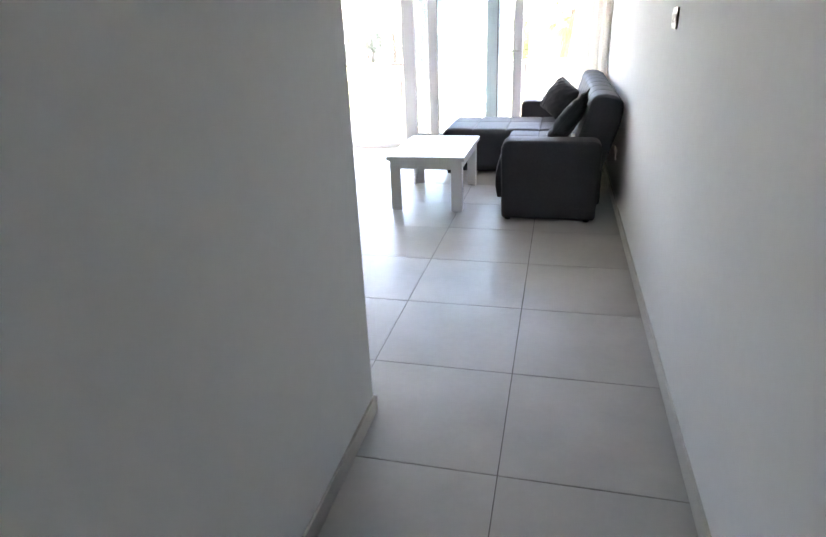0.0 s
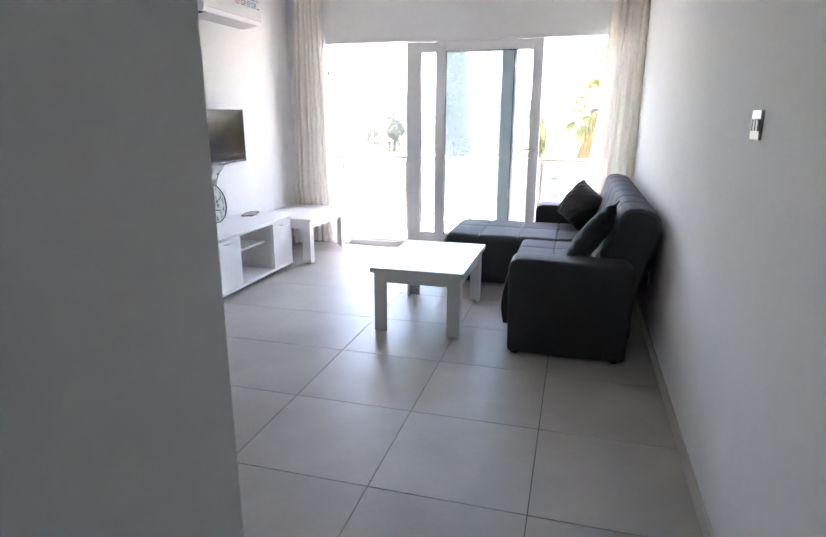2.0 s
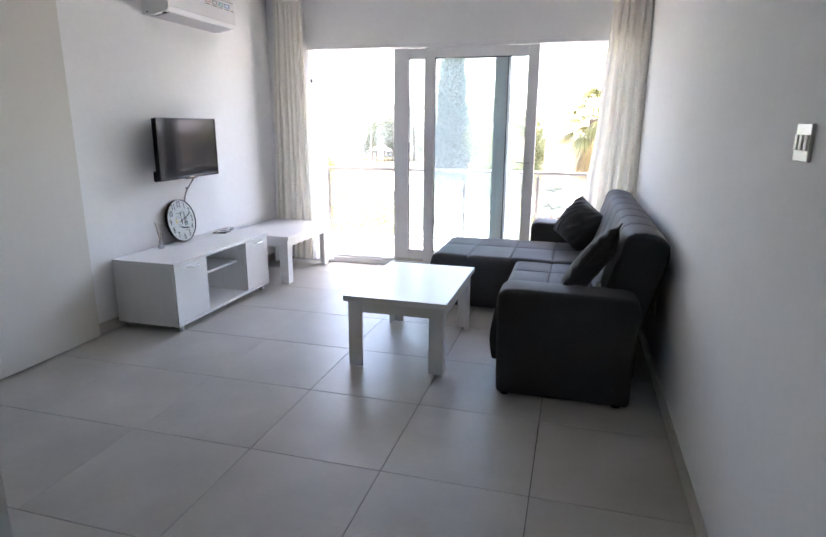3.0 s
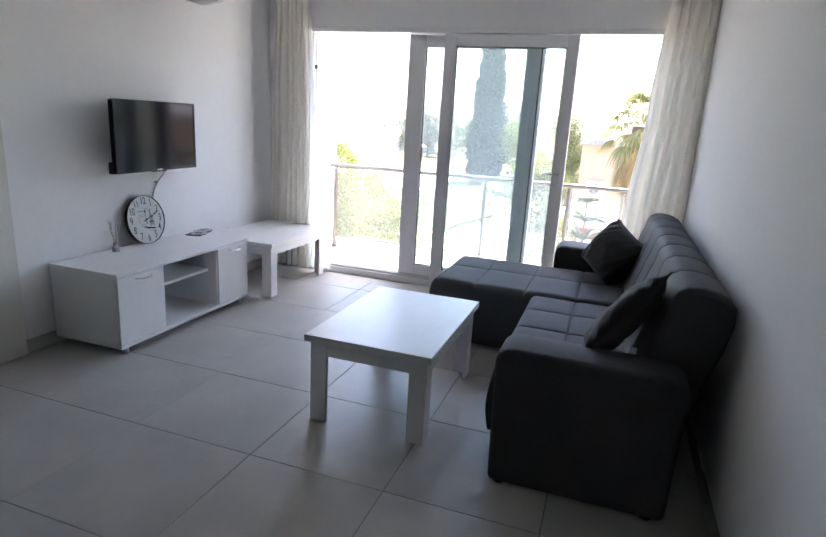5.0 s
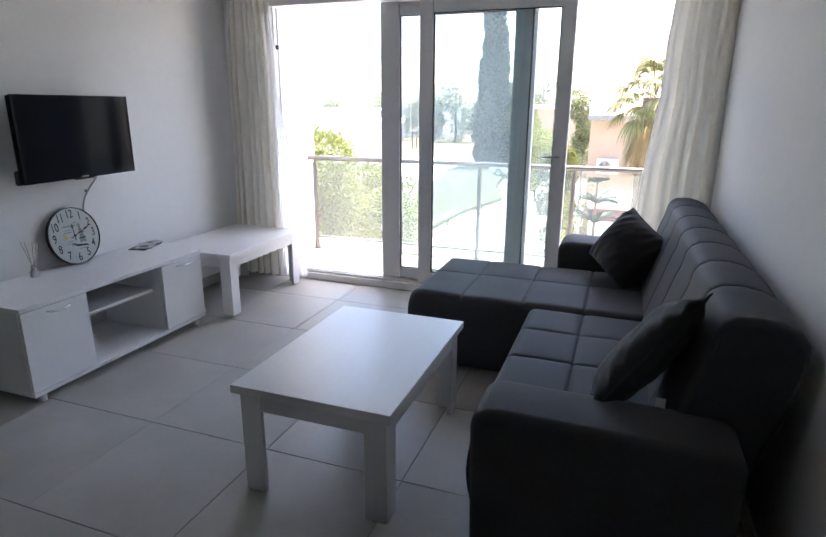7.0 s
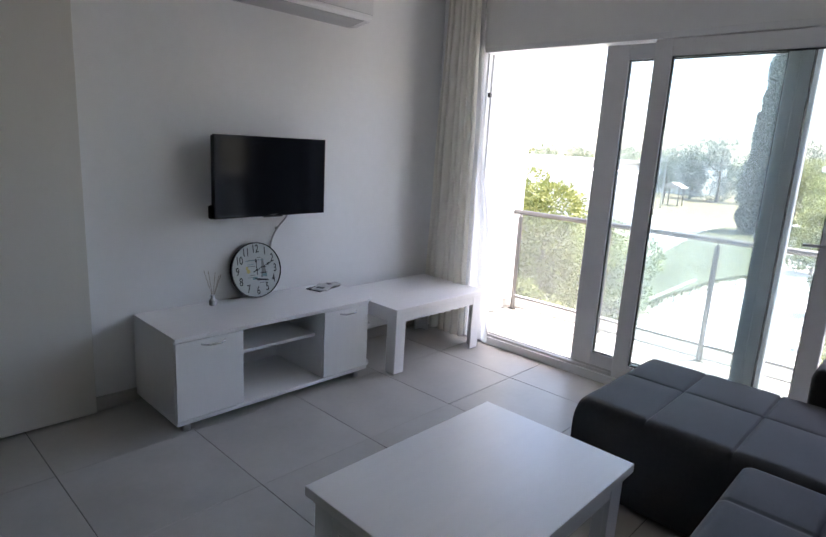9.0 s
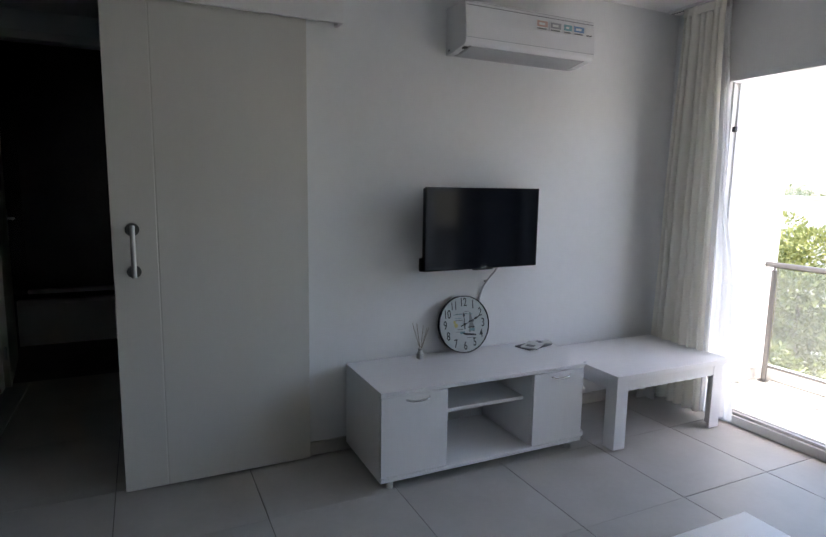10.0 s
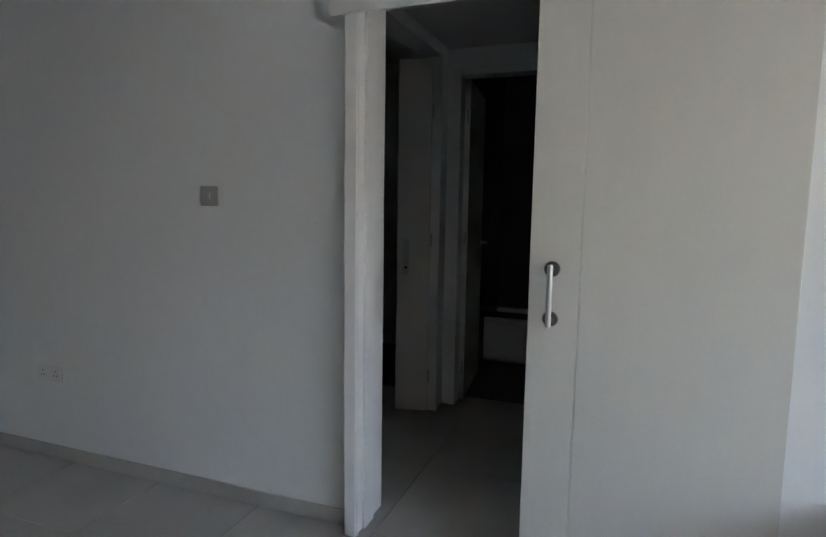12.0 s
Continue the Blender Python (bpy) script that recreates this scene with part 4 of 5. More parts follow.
# ---- sofa ----
def quilt(x0, x1, y0, y1, z0, z1, seams_x, seams_y, r=0.040, step=0.008, puff=0.005, front_bulge=0.0):
    """A padded block with stitched seams in its top, rounded at the border."""
    nx, ny = max(8, round((x1 - x0) / step)), max(8, round((y1 - y0) / step))
    bm = bmesh.new()

    def drop(d):
        return 0.0 if d >= r else r - math.sqrt(max(0.0, r * r - (r - d) ** 2))

    def cell(v, lo, hi, seams):
        stops = [lo, *seams, hi]
        for a, b in zip(stops, stops[1:]):
            if v <= b:
                u = (v - a) / (b - a)
                return 1 - abs(2 * u - 1) ** 4
        return 0.0
    rows = []
    for j in range(ny + 1):
        y = y0 + (y1 - y0) * j / ny
        row = []
        for i in range(nx + 1):
            x = x0 + (x1 - x0) * i / nx
            z = z1 - drop(min(x - x0, x1 - x)) - drop(min(y - y0, y1 - y))
            z += puff * (cell(x, x0, x1, seams_x) * cell(y, y0, y1, seams_y) - 1)
            for s in seams_x:
                z -= 0.007 * math.exp(-((x - s) / 0.0045) ** 2)
            for s in seams_y:
                z -= 0.007 * math.exp(-((y - s) / 0.0045) ** 2)
            z += 0.0025 * noise.noise(Vector((x * 5, y * 5, z1)))
            row.append(bm.verts.new((x, y, max(z, z0 + 0.02))))
        rows.append(row)
    for j in range(ny):
        for i in range(nx):
            bm.faces.new((rows[j][i], rows[j][i + 1], rows[j + 1][i + 1], rows[j + 1][i]))
    border = [rows[0][i] for i in range(nx + 1)] + [rows[j][nx] for j in range(1, ny + 1)] + [rows[ny][i] for i in range(nx - 1, -1, -1)] + [rows[j][0] for j in range(ny - 1, 0, -1)]
    prev = border
    levels = 6
    for k in range(1, levels + 1):
        f = k / levels
        ring = []
        for v in border:
            zz = v.co.z + (z0 - v.co.z) * f
            bulge = front_bulge * math.sin(math.pi * f) if abs(v.co.x - x0) < 1e-6 else 0.0
            ring.append(bm.verts.new((v.co.x - bulge, v.co.y, zz)))
        n = len(border)
        for i in range(n):
            bm.faces.new((prev[i], prev[(i + 1) % n], ring[(i + 1) % n], ring[i]))
        prev = ring
    bm.faces.new(prev)
    bmesh.ops.recalc_face_normals(bm, faces=bm.faces)
    return bm


def padded(points, axis, a, b, bevel):
    return bm_prism(points, axis, a, b, bevel, 4)


sofa = thing("corner_sofa", (0, 0, 0), "dark grey upholstered corner sofa with a quilted seat and chaise", "sofa")
SX = -0.295
part("seat", quilt(SX, 0.27, 2.84, 3.948, 0.11, 0.432, [-0.030], [3.05, 3.352, 3.655], front_bulge=0.018), M_FABRIC, sofa)
part("chaise", quilt(-0.935, 0.27, 3.956, 4.735, 0.10, 0.436, [-0.648, -0.336, -0.035], [4.392], r=0.05), M_FABRIC, sofa)
part("seat_base", bm_box(-0.235, 0.36, 2.80, 4.74, 0.045, 0.12, 0.01), M_FABRIC, sofa)
part("chaise_base", bm_box(-0.915, -0.26, 3.975, 4.715, 0.035, 0.11, 0.01), M_FABRIC, sofa)


def arm(y0, y1, label=""):
    prof = [(-0.243, 0.014), (0.42, 0.014), (0.432, 0.52), (0.425, 0.555), (0.39, 0.577), (-0.20, 0.583), (-0.235, 0.572), (-0.256, 0.54)]
    bm = bm_prism(prof, "y", y0, y1, 0.024, 4)
    return part("armrest", bm, M_FABRIC, sofa, label)


arm(2.618, 2.83)
arm(4.765, 5.035)


def backrest(y0, y1, seams):
    prof = [(0.215, 0.36), (0.235, 0.45), (0.260, 0.54), (0.286, 0.63), (0.312, 0.72), (0.329, 0.775), (0.341, 0.822), (0.356, 0.850), (0.386, 0.868), (0.438, 0.872), (0.492, 0.862),
            (0.534, 0.842), (0.558, 0.808), (0.562, 0.75), (0.545, 0.64), (0.505, 0.51), (0.47, 0.40), (0.44, 0.30)]
    bm = bmesh.new()
    c = Vector((0.40, 0, 0.62))
    ny = 300
    rows = []
    for j in range(ny + 1):
        y = y0 + (y1 - y0) * j / ny
        e = min(y - y0, y1 - y)
        rnd = 0.02 - math.sqrt(max(0.0, 0.02 ** 2 - (0.02 - e) ** 2)) if e < 0.02 else 0.0
        stops = [y0, *seams, y1]
        u = next(((y - a) / (b - a) for a, b in zip(stops, stops[1:]) if y <= b + 1e-9), 0)
        puff = 0.005 * (1 - abs(2 * u - 1) ** 4) - 0.005
        row = []
        for k, (x, z) in enumerate(prof):
            d = Vector((x, 0, z)) - c
            d.normalize()
            s = puff - rnd
            if k < 13:
                s -= sum(0.007 * math.exp(-((y - q) / 0.005) ** 2) for q in seams)
            if k == 5:
                s -= 0.005
            row.append(bm.verts.new((x + d.x * s, y, z + d.z * s)))
        rows.append(row)
    m = len(prof)
    for j in range(ny):
        for k in range(m):
            q = (k + 1) % m
            bm.faces.new((rows[j][k], rows[j][q], rows[j + 1][q], rows[j + 1][k]))
    bm.faces.new(list(reversed(rows[0])))
    bm.faces.new(rows[ny])
    bmesh.ops.recalc_face_normals(bm, faces=bm.faces)
    return part("backrest", bm, M_FABRIC, sofa, smooth=50)


backrest(2.80, 4.93, [3.10, 3.40, 3.70, 4.0, 4.30, 4.62])
part("back_frame", bm_box(0.30, 0.46, 2.86, 4.86, 0.06, 0.50, 0.02), M_FABRIC, sofa)
for x, y in ((-0.20, 2.66), (0.36, 2.66), (-0.20, 4.99), (0.36, 4.99), (-0.88, 4.02), (-0.88, 4.67)):
    part("foot", bm_tube((x, y, 0), (x, y, 0.045), 0.022, 0.026, 14), M_BLACK, sofa, "short black plastic foot")


part("care_label", bm_box(0.224, 0.250, 2.8305, 2.8335, 0.556, 0.596), M_PLATE, sofa, "small white cloth label")


def cushion(place, size, thick, label, seed, pull=0.2):
    rnd = random.Random(seed)
    n = 40
    bm = bmesh.new()
    sides = []
    for s in (1, -1):
        grid = []
        for j in range(n + 1):
            v = 2 * j / n - 1
            row = []
            for i in range(n + 1):
                u = 2 * i / n - 1
                pinch = 1 - pull * (1 - v * v) * abs(u) ** 3
                pinch2 = 1 - pull * (1 - u * u) * abs(v) ** 3
                x, y = u * size / 2 * pinch, v * size / 2 * pinch2
                e = max(0.0, (1 - u * u) * (1 - v * v))
                z = s * thick / 2 * e ** 0.36
                z += 0.006 * e ** 0.3 * noise.noise(Vector((u * 3 + seed, v * 3, s)))
                z += s * 0.010 * e ** 0.3 * abs(noise.noise(Vector((u * 2.2 + v * 3.5 + seed, v * 1.2 - u, 4.0))))
                # creases that run in from the corners
                z -= s * 0.026 * e ** 0.25 * (0.5 + 0.5 * math.sin(21 * (u * 0.4 + v) + 3 * noise.noise(Vector((u * 2, v * 2, seed))))) * max(0, abs(u) + abs(v) - 0.75)
                row.append(bm.verts.new((x, y, z)))
            grid.append(row)
        sides.append(grid)
        for j in range(n):
            for i in range(n):
                q = (grid[j][i], grid[j][i + 1], grid[j + 1][i + 1], grid[j + 1][i])
                bm.faces.new(q if s > 0 else tuple(reversed(q)))
    bmesh.ops.remove_doubles(bm, verts=bm.verts, dist=0.0006)
    t = thing("cushion", place, label, "cushion", "loose sofa cushions")
    part("cover", bm, M_FABRIC2, t, smooth=70)
    for a, b in (((-1, -1), (1, -1)), ((1, -1), (1, 1)), ((1, 1), (-1, 1)), ((-1, 1), (-1, -1))):
        pts = []
        for k in range(17):
            u, v = a[0] + (b[0] - a[0]) * k / 16, a[1] + (b[1] - a[1]) * k / 16
            pts.append((u * size / 2 * (1 - pull * (1 - v * v) * abs(u) ** 3), v * size / 2 * (1 - pull * (1 - u * u) * abs(v) ** 3), 0))
        curve_tube("piping", pts, 0.003, M_FABRIC2, t)
    return t


def facing(center, normal, spin):
    q = Vector(normal).to_track_quat("Z", "Y").to_matrix().to_4x4()
    return Matrix.Translation(center) @ q @ pose(0, 0, 0, 0, 0, spin)


cushion(facing((0.150, 4.545, 0.612), (-0.55, -0.75, 0.40), 62), 0.355, 0.29, "charcoal square cushion propped in the sofa corner", 3, 0.07)
cushion(facing((0.190, 3.035, 0.642), (-0.79, 0.20, 0.55), 24), 0.47, 0.135, "charcoal square cushion leaning against the sofa back", 8, 0.20)

# ---- outside ----
GZ = -3.4
solid("ground", bm_box(-400, 400, WY + 0.4, 900, GZ - 0.5, GZ), M_DRY, "dry pale ground reaching far away", "ground", kind="structure", smooth=0)
# The yard's unseen right part is added to reflect light into the room.
road = solid("road", bm_prism([(-3.6, 8), (34.0, 8), (30.0, 40), (-3.0, 41), (-7.6, 42.5), (-7.0, 36), (-5.6, 31), (-6.5, 27), (-6.8, 22), (-6.0, 15)], "z", GZ, GZ + 0.02), M_ROAD, "pale sunlit concrete yard, widened out of view to bounce light", "road", kind="structure", smooth=0)
solid("lane", bm_prism([(-9.0, 17), (-9.6, 25), (-10.5, 30), (-11.4, 36), (-12.6, 44), (-13.4, 54), (-19.0, 55), (-19.0, 46), (-18.0, 38), (-40, 36), (-40, 28), (-16.5, 27), (-14.5, 17)], "z", GZ, GZ + 0.02), M_ROAD, "pale sunlit concrete lane", "road", kind="structure", smooth=0)
solid("lawn", bm_prism([(-6.7, 17), (-6.95, 22), (-6.7, 27), (-5.8, 31), (-7.2, 36), (-7.8, 42), (-9.6, 48), (-12.4, 48.5), (-12.3, 44), (-11.2, 36), (-10.3, 30), (-9.4, 25), (-8.6, 19)], "z", GZ, GZ + 0.14, 0.03), M_GRASS, "rough green verge beside the lane", "grass", kind="structure")
for k in range(10):
    solid("kerb", bm_box(-7.02 - 0.02 * k, -6.88 - 0.02 * k, 18.6 + 0.75 * k, 19.33 + 0.75 * k, GZ, GZ + 0.16, 0.01), M_KERB, "pale concrete kerb stone", "kerb", group="kerb stones")


def leaf_cloud(blobs, count, size, rnd, flat=0.5, droop=0.0):
    """Small folded leaves in clumps round the given balls (centre, radii)."""
    verts, faces = [], []
    tot = sum(r[0] * r[1] * r[2] for _, r in blobs)
    for c, r in blobs:
        n = max(20, int(count * r[0] * r[1] * r[2] / tot))
        for _ in range(n):
            d = Vector((rnd.gauss(0, 1), rnd.gauss(0, 1), rnd.gauss(0, 1))).normalized()
            k = rnd.uniform(0.45, 1.0) ** 0.5 * (1 + 0.22 * noise.noise(d * 2.3 + Vector(c)))
            p = Vector((c[0] + d.x * r[0] * k, c[1] + d.y * r[1] * k, c[2] + d.z * r[2] * k))
            a = (d + Vector((rnd.uniform(-1, 1), rnd.uniform(-1, 1), rnd.uniform(-1, 1) - droop)) * 0.9).normalized()
            b = a.cross(Vector((rnd.uniform(-1, 1), rnd.uniform(-1, 1), rnd.uniform(-1, 1)))).normalized()
            s = size * rnd.uniform(0.6, 1.4)
            i = len(verts)
            verts += [p, p + a * s * 0.5 + b * s * flat * 0.5, p + a * s, p + a * s * 0.5 - b * s * flat * 0.5]
            faces.append((i, i + 1, i + 2, i + 3))
    me = bpy.data.meshes.new("crown")
    me.from_pydata(verts, [], faces)
    return me


def crown(name, me, material, parent, label=""):
    me.materials.append(material)
    ob = tagged(new(name, me), label)
    ob.parent = parent
    return ob


def trunk_bm(h, r0, r1, bend, rnd, limbs=0, limb_len=1.0, limb_from=0.5):
    bm = bmesh.new()
    p = Vector((0, 0, -0.1))
    seg = 6
    pts = [p]
    for k in range(1, seg + 1):
        pts.append(Vector((bend * math.sin(k * 0.9) * rnd.uniform(0.4, 1), bend * math.cos(k * 0.7) * rnd.uniform(0.4, 1), h * k / seg)))
    for k in range(seg):
        bm_tube(pts[k], pts[k + 1], r0 + (r1 - r0) * k / seg, r0 + (r1 - r0) * (k + 1) / seg, 10, bm)
    for k in range(limbs):
        z = h * rnd.uniform(limb_from, 0.98)
        a = rnd.uniform(0, 6.28)
        bm_tube((0, 0, z), (math.cos(a) * limb_len, math.sin(a) * limb_len, z + limb_len * rnd.uniform(0.3, 0.9)), r1 * 0.7, r1 * 0.2, 6, bm)
    return bm


def broad_tree(name, x, y, h, width, label, seed, material, leaves=5000, size=0.16, low=0.25, category="tree"):
    rnd = random.Random(seed)
    t = thing(name, (x, y, GZ), label, category)
    part("trunk", trunk_bm(h * 0.7, 0.030 * width + 0.02, 0.012 * width, 0.1, rnd, 8, width * 0.35, low), M_BARK, t)
    blobs = []
    for k in range(18):
        a, q = rnd.uniform(0, 6.28), rnd.uniform(0, 0.36) * width
        z = h * (low + 0.04 + (0.84 - low) * (k + rnd.random()) / 18)
        r = width * rnd.uniform(0.14, 0.27)
        blobs.append(((q * math.cos(a), q * math.sin(a), z), (r, r, r * 0.85)))
    crown("crown", leaf_cloud(blobs, leaves, size, rnd), material, t)
    return t


# loose grass along the verge
rnd = random.Random(19)
line = [(-7.7, 18.6, 0.6), (-8.1, 22, 0.8), (-8.2, 26, 1.0), (-8.1, 30, 1.4), (-9.1, 36, 1.4), (-10.2, 43.0, 1.4), (-10.8, 47, 1.0)]
verts, faces = [], []
for k in range(26000):
    s = rnd.random() * (len(line) - 1.001)
    (x0, y0, w0), (x1, y1, w1) = line[int(s)], line[int(s) + 1]
    f = s - int(s)
    w = w0 + (w1 - w0) * f
    p = Vector((x0 + (x1 - x0) * f + rnd.gauss(0, 0.8) * w, y0 + (y1 - y0) * f + rnd.uniform(-0.4, 0.4), GZ + 0.02))
    a, ht = rnd.uniform(0, 6.28), rnd.uniform(0.06, 0.20)
    d = Vector((math.cos(a), math.sin(a), 0))
    i = len(verts)
    verts += [p - d * 0.025, p + d * 0.025, p + Vector((d.y, -d.x, 0)) * ht * 0.5 + Vector((0, 0, ht))]
    faces.append((i, i + 1, i + 2))
me = bpy.data.meshes.new("grass")
me.from_pydata(verts, [], faces)
me.materials.append(M_BLADE)
tagged(new("verge_grass", me), "rough uneven grass along the verge", "grass", kind="stuff")

# laurel hedge and bushes next to the balcony
for k, (x, y, h, w) in enumerate(((-5.6, 11.6, 4.5, 2.6), (-6.9, 12.6, 4.8, 2.8), (-4.7, 12.9, 3.4, 2.2), (-8.4, 13.8, 4.6, 3.0), (-5.8, 14.6, 3.6, 2.4), (-10.2, 15.0, 4.4, 3.2))):
    broad_tree("laurel_bush", x, y, h, w, "tall bright green laurel bush in the sun", 20 + k, M_LEAF, 22000, 0.08, 0.03, "bush")


def cypress(x, y, h, r, seed):
    rnd = random.Random(seed)
    t = thing("cypress_tree", (x, y, GZ), "tall slender dark green cypress beside the lane", "tree")
    part("trunk", trunk_bm(h * 0.8, 0.18, 0.05, 0.03, rnd), M_BARK, t)
    blobs = []
    for k in range(44):
        z = h * (0.04 + 0.94 * k / 43)
        f = z / h
        rr = r * (min(1.0, 0.80 + 1.2 * f) * (1 - max(0.0, f - 0.12) / 0.88) ** 0.95) + 0.06
        a = rnd.uniform(0, 6.28)
        q = rr * 0.14
        blobs.append(((q * math.cos(a), q * math.sin(a), z), (rr * 0.86, rr * 0.86, h * 0.035 + 0.15)))
    crown("crown", leaf_cloud(blobs, 70000, 0.24, rnd, 0.4, -1.2), M_CYP, t)


cypress(-10.0, 47.0, 19.0, 1.6, 41)
for k, (x, y, h, w, nm, m, lb, low) in enumerate((
        (-21.8, 78, 9.0, 6.4, "pine_tree", M_PINE, "grey-green pine beyond the dry field", 0.02), (-25.2, 79, 7.6, 5.4, "pine_tree", M_PINE, "rounded pine beyond the dry field", 0.0), (-17.6, 80, 6.4, 5.6, "broad_tree", M_FAR, "rounded tree beyond the dry field", 0.0), (-28.8, 80, 6.6, 4.8, "broad_tree", M_FAR, "rounded tree beyond the dry field, coloured pale for haze", 0.05),
        (-9.5, 60, 8.2, 5.0, "pine_tree", M_PINE, "tall grey-green pine behind the lane", 0.1), (-7.4, 48, 5.4, 4.2, "broad_tree", M_LEAF, "broad yellow-green tree behind the yard", 0.03), (-5.6, 38.5, 4.6, 3.0, "broad_tree", M_LEAF, "yellow-green tree beside the lane", 0.05),
        (-4.4, 33, 3.9, 2.2, "broad_tree", M_LEAF, "bright green tree beside the lane", 0.05),
        (-47.2, 80, 5.6, 5.0, "broad_tree", M_FAR, "far rounded tree with haze put into its leaf colour", 0.1), (-42.4, 82, 6.0, 4.6, "broad_tree", M_FAR, "far rounded tree with haze put into its leaf colour", 0.1), (-34.4, 80, 6.6, 5.6, "broad_tree", M_FAR, "far rounded tree with haze put into its leaf colour", 0.1),
        (-2.55, 24.5, 3.5, 1.5, "broad_tree", M_LEAF2, "green garden tree beside the house", 0.1), (-2.0, 23.0, 4.0, 1.1, "broad_tree", M_LEAF, "slim green garden tree beside the house", 0.2),
        (-1.75, 20.2, 2.9, 1.2, "broad_tree", M_LEAF2, "small leafy garden tree", 0.1), (-1.85, 30, 5.9, 2.3, "broad_tree", M_LEAF2, "upright tree behind the house", 0.35))):
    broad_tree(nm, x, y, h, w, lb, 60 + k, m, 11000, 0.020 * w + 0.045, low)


def frond(bm, base, yaw, length, rise, sag, width, rnd, cuts=16):
    """A fan of narrow leaflets along a drooping rib."""
    d = Vector((math.cos(yaw), math.sin(yaw), 0))
    side = Vector((-d.y, d.x, 0))
    pts = []
    for k in range(cuts + 1):
        s = k / cuts
        pts.append(Vector(base) + d * length * s * (1 - 0.25 * s * sag) + Vector((0, 0, rise * s - sag * length * s * s)))
    for k in range(1, cuts + 1):
        p0, p1 = pts[k - 1], pts[k]
        bm.faces.new([bm.verts.new(q) for q in (p0 + side * 0.012, p1 + side * 0.010, p1 - side * 0.010, p0 - side * 0.012)])
        f = math.sin(math.pi * min(1.0, 0.18 + 0.82 * k / cuts)) if k < cuts else 0.5
        for s in (-1, 1):
            for _ in range(3):
                t = p0.lerp(p1, rnd.random())
                tip = t + (side * s * 0.8 + (p1 - p0).normalized() * 0.65).normalized() * width * (0.35 + 0.65 * f) * rnd.uniform(0.8, 1.15) + Vector((0, 0, -0.35 * width * rnd.uniform(0.6, 1.6)))
                w = (p1 - p0).normalized() * 0.012
                mid = t.lerp(tip, 0.55) + Vector((0, 0, 0.03))
                bm.faces.new([bm.verts.new(q) for q in (t - w * 0.5, mid - w, tip, mid + w, t + w * 0.5)])


def strand(bm, base, yaw, out, fall, width, rnd):
    """A long narrow leaf that arches out and hangs down."""
    d = Vector((math.cos(yaw), math.sin(yaw), 0))
    side = Vector((-d.y, d.x, 0))
    turn = rnd.uniform(-0.5, 0.5)
    last = None
    for k in range(8):
        s = k / 7
        p = Vector(base) + d * out * math.sin(min(1.0, s * 1.5) * math.pi / 2) + side * turn * out * s * s + Vector((0, 0, 0.12 * math.sin(math.pi * min(1.0, 1.6 * s)) - fall * s ** 1.6))
        w = width * (0.4 + 0.6 * math.sin(math.pi * min(0.97, 0.15 + 0.85 * s)))
        e = (bm.verts.new(p + side * w), bm.verts.new(p - side * w))
        if last:
            bm.faces.new((last[0], last[1], e[1], e[0]))
        last = e


def fan_leaf(bm, base, yaw, elev, stalk, radius, rnd):
    """A stalk with a fan of narrow segments whose tips hang."""
    d = Vector((math.cos(yaw) * math.cos(elev), math.sin(yaw) * math.cos(elev), math.sin(elev)))
    side = Vector((-math.sin(yaw), math.cos(yaw), 0))
    hub = base + d * stalk + Vector((0, 0, -0.10 * stalk))
    bm.faces.new([bm.verts.new(q) for q in (base + side * 0.012, hub + side * 0.008, hub - side * 0.008, base - side * 0.012)])
    n = 20
    for k in range(n):
        ang = 1.35 * (2 * (k + 0.5) / n - 1)
        way = d * math.cos(ang) + side * math.sin(ang)
        across = side * math.cos(ang) - d * math.sin(ang)
        length = radius * (1 - 0.22 * abs(ang)) * rnd.uniform(0.85, 1.12)
        last = None
        for m in range(6):
            q = m / 5
            p = hub + way * length * q * (1 - 0.18 * q * q) + Vector((0, 0, -0.62 * length * q ** 2.4))
            w = 0.003 + 0.011 * math.sin(math.pi * min(1.0, 0.12 + 0.88 * q))
            e = (bm.verts.new(p + across * w), bm.verts.new(p - across * w))
            if last:
                bm.faces.new((last[0], last[1], e[1], e[0]))
            last = e


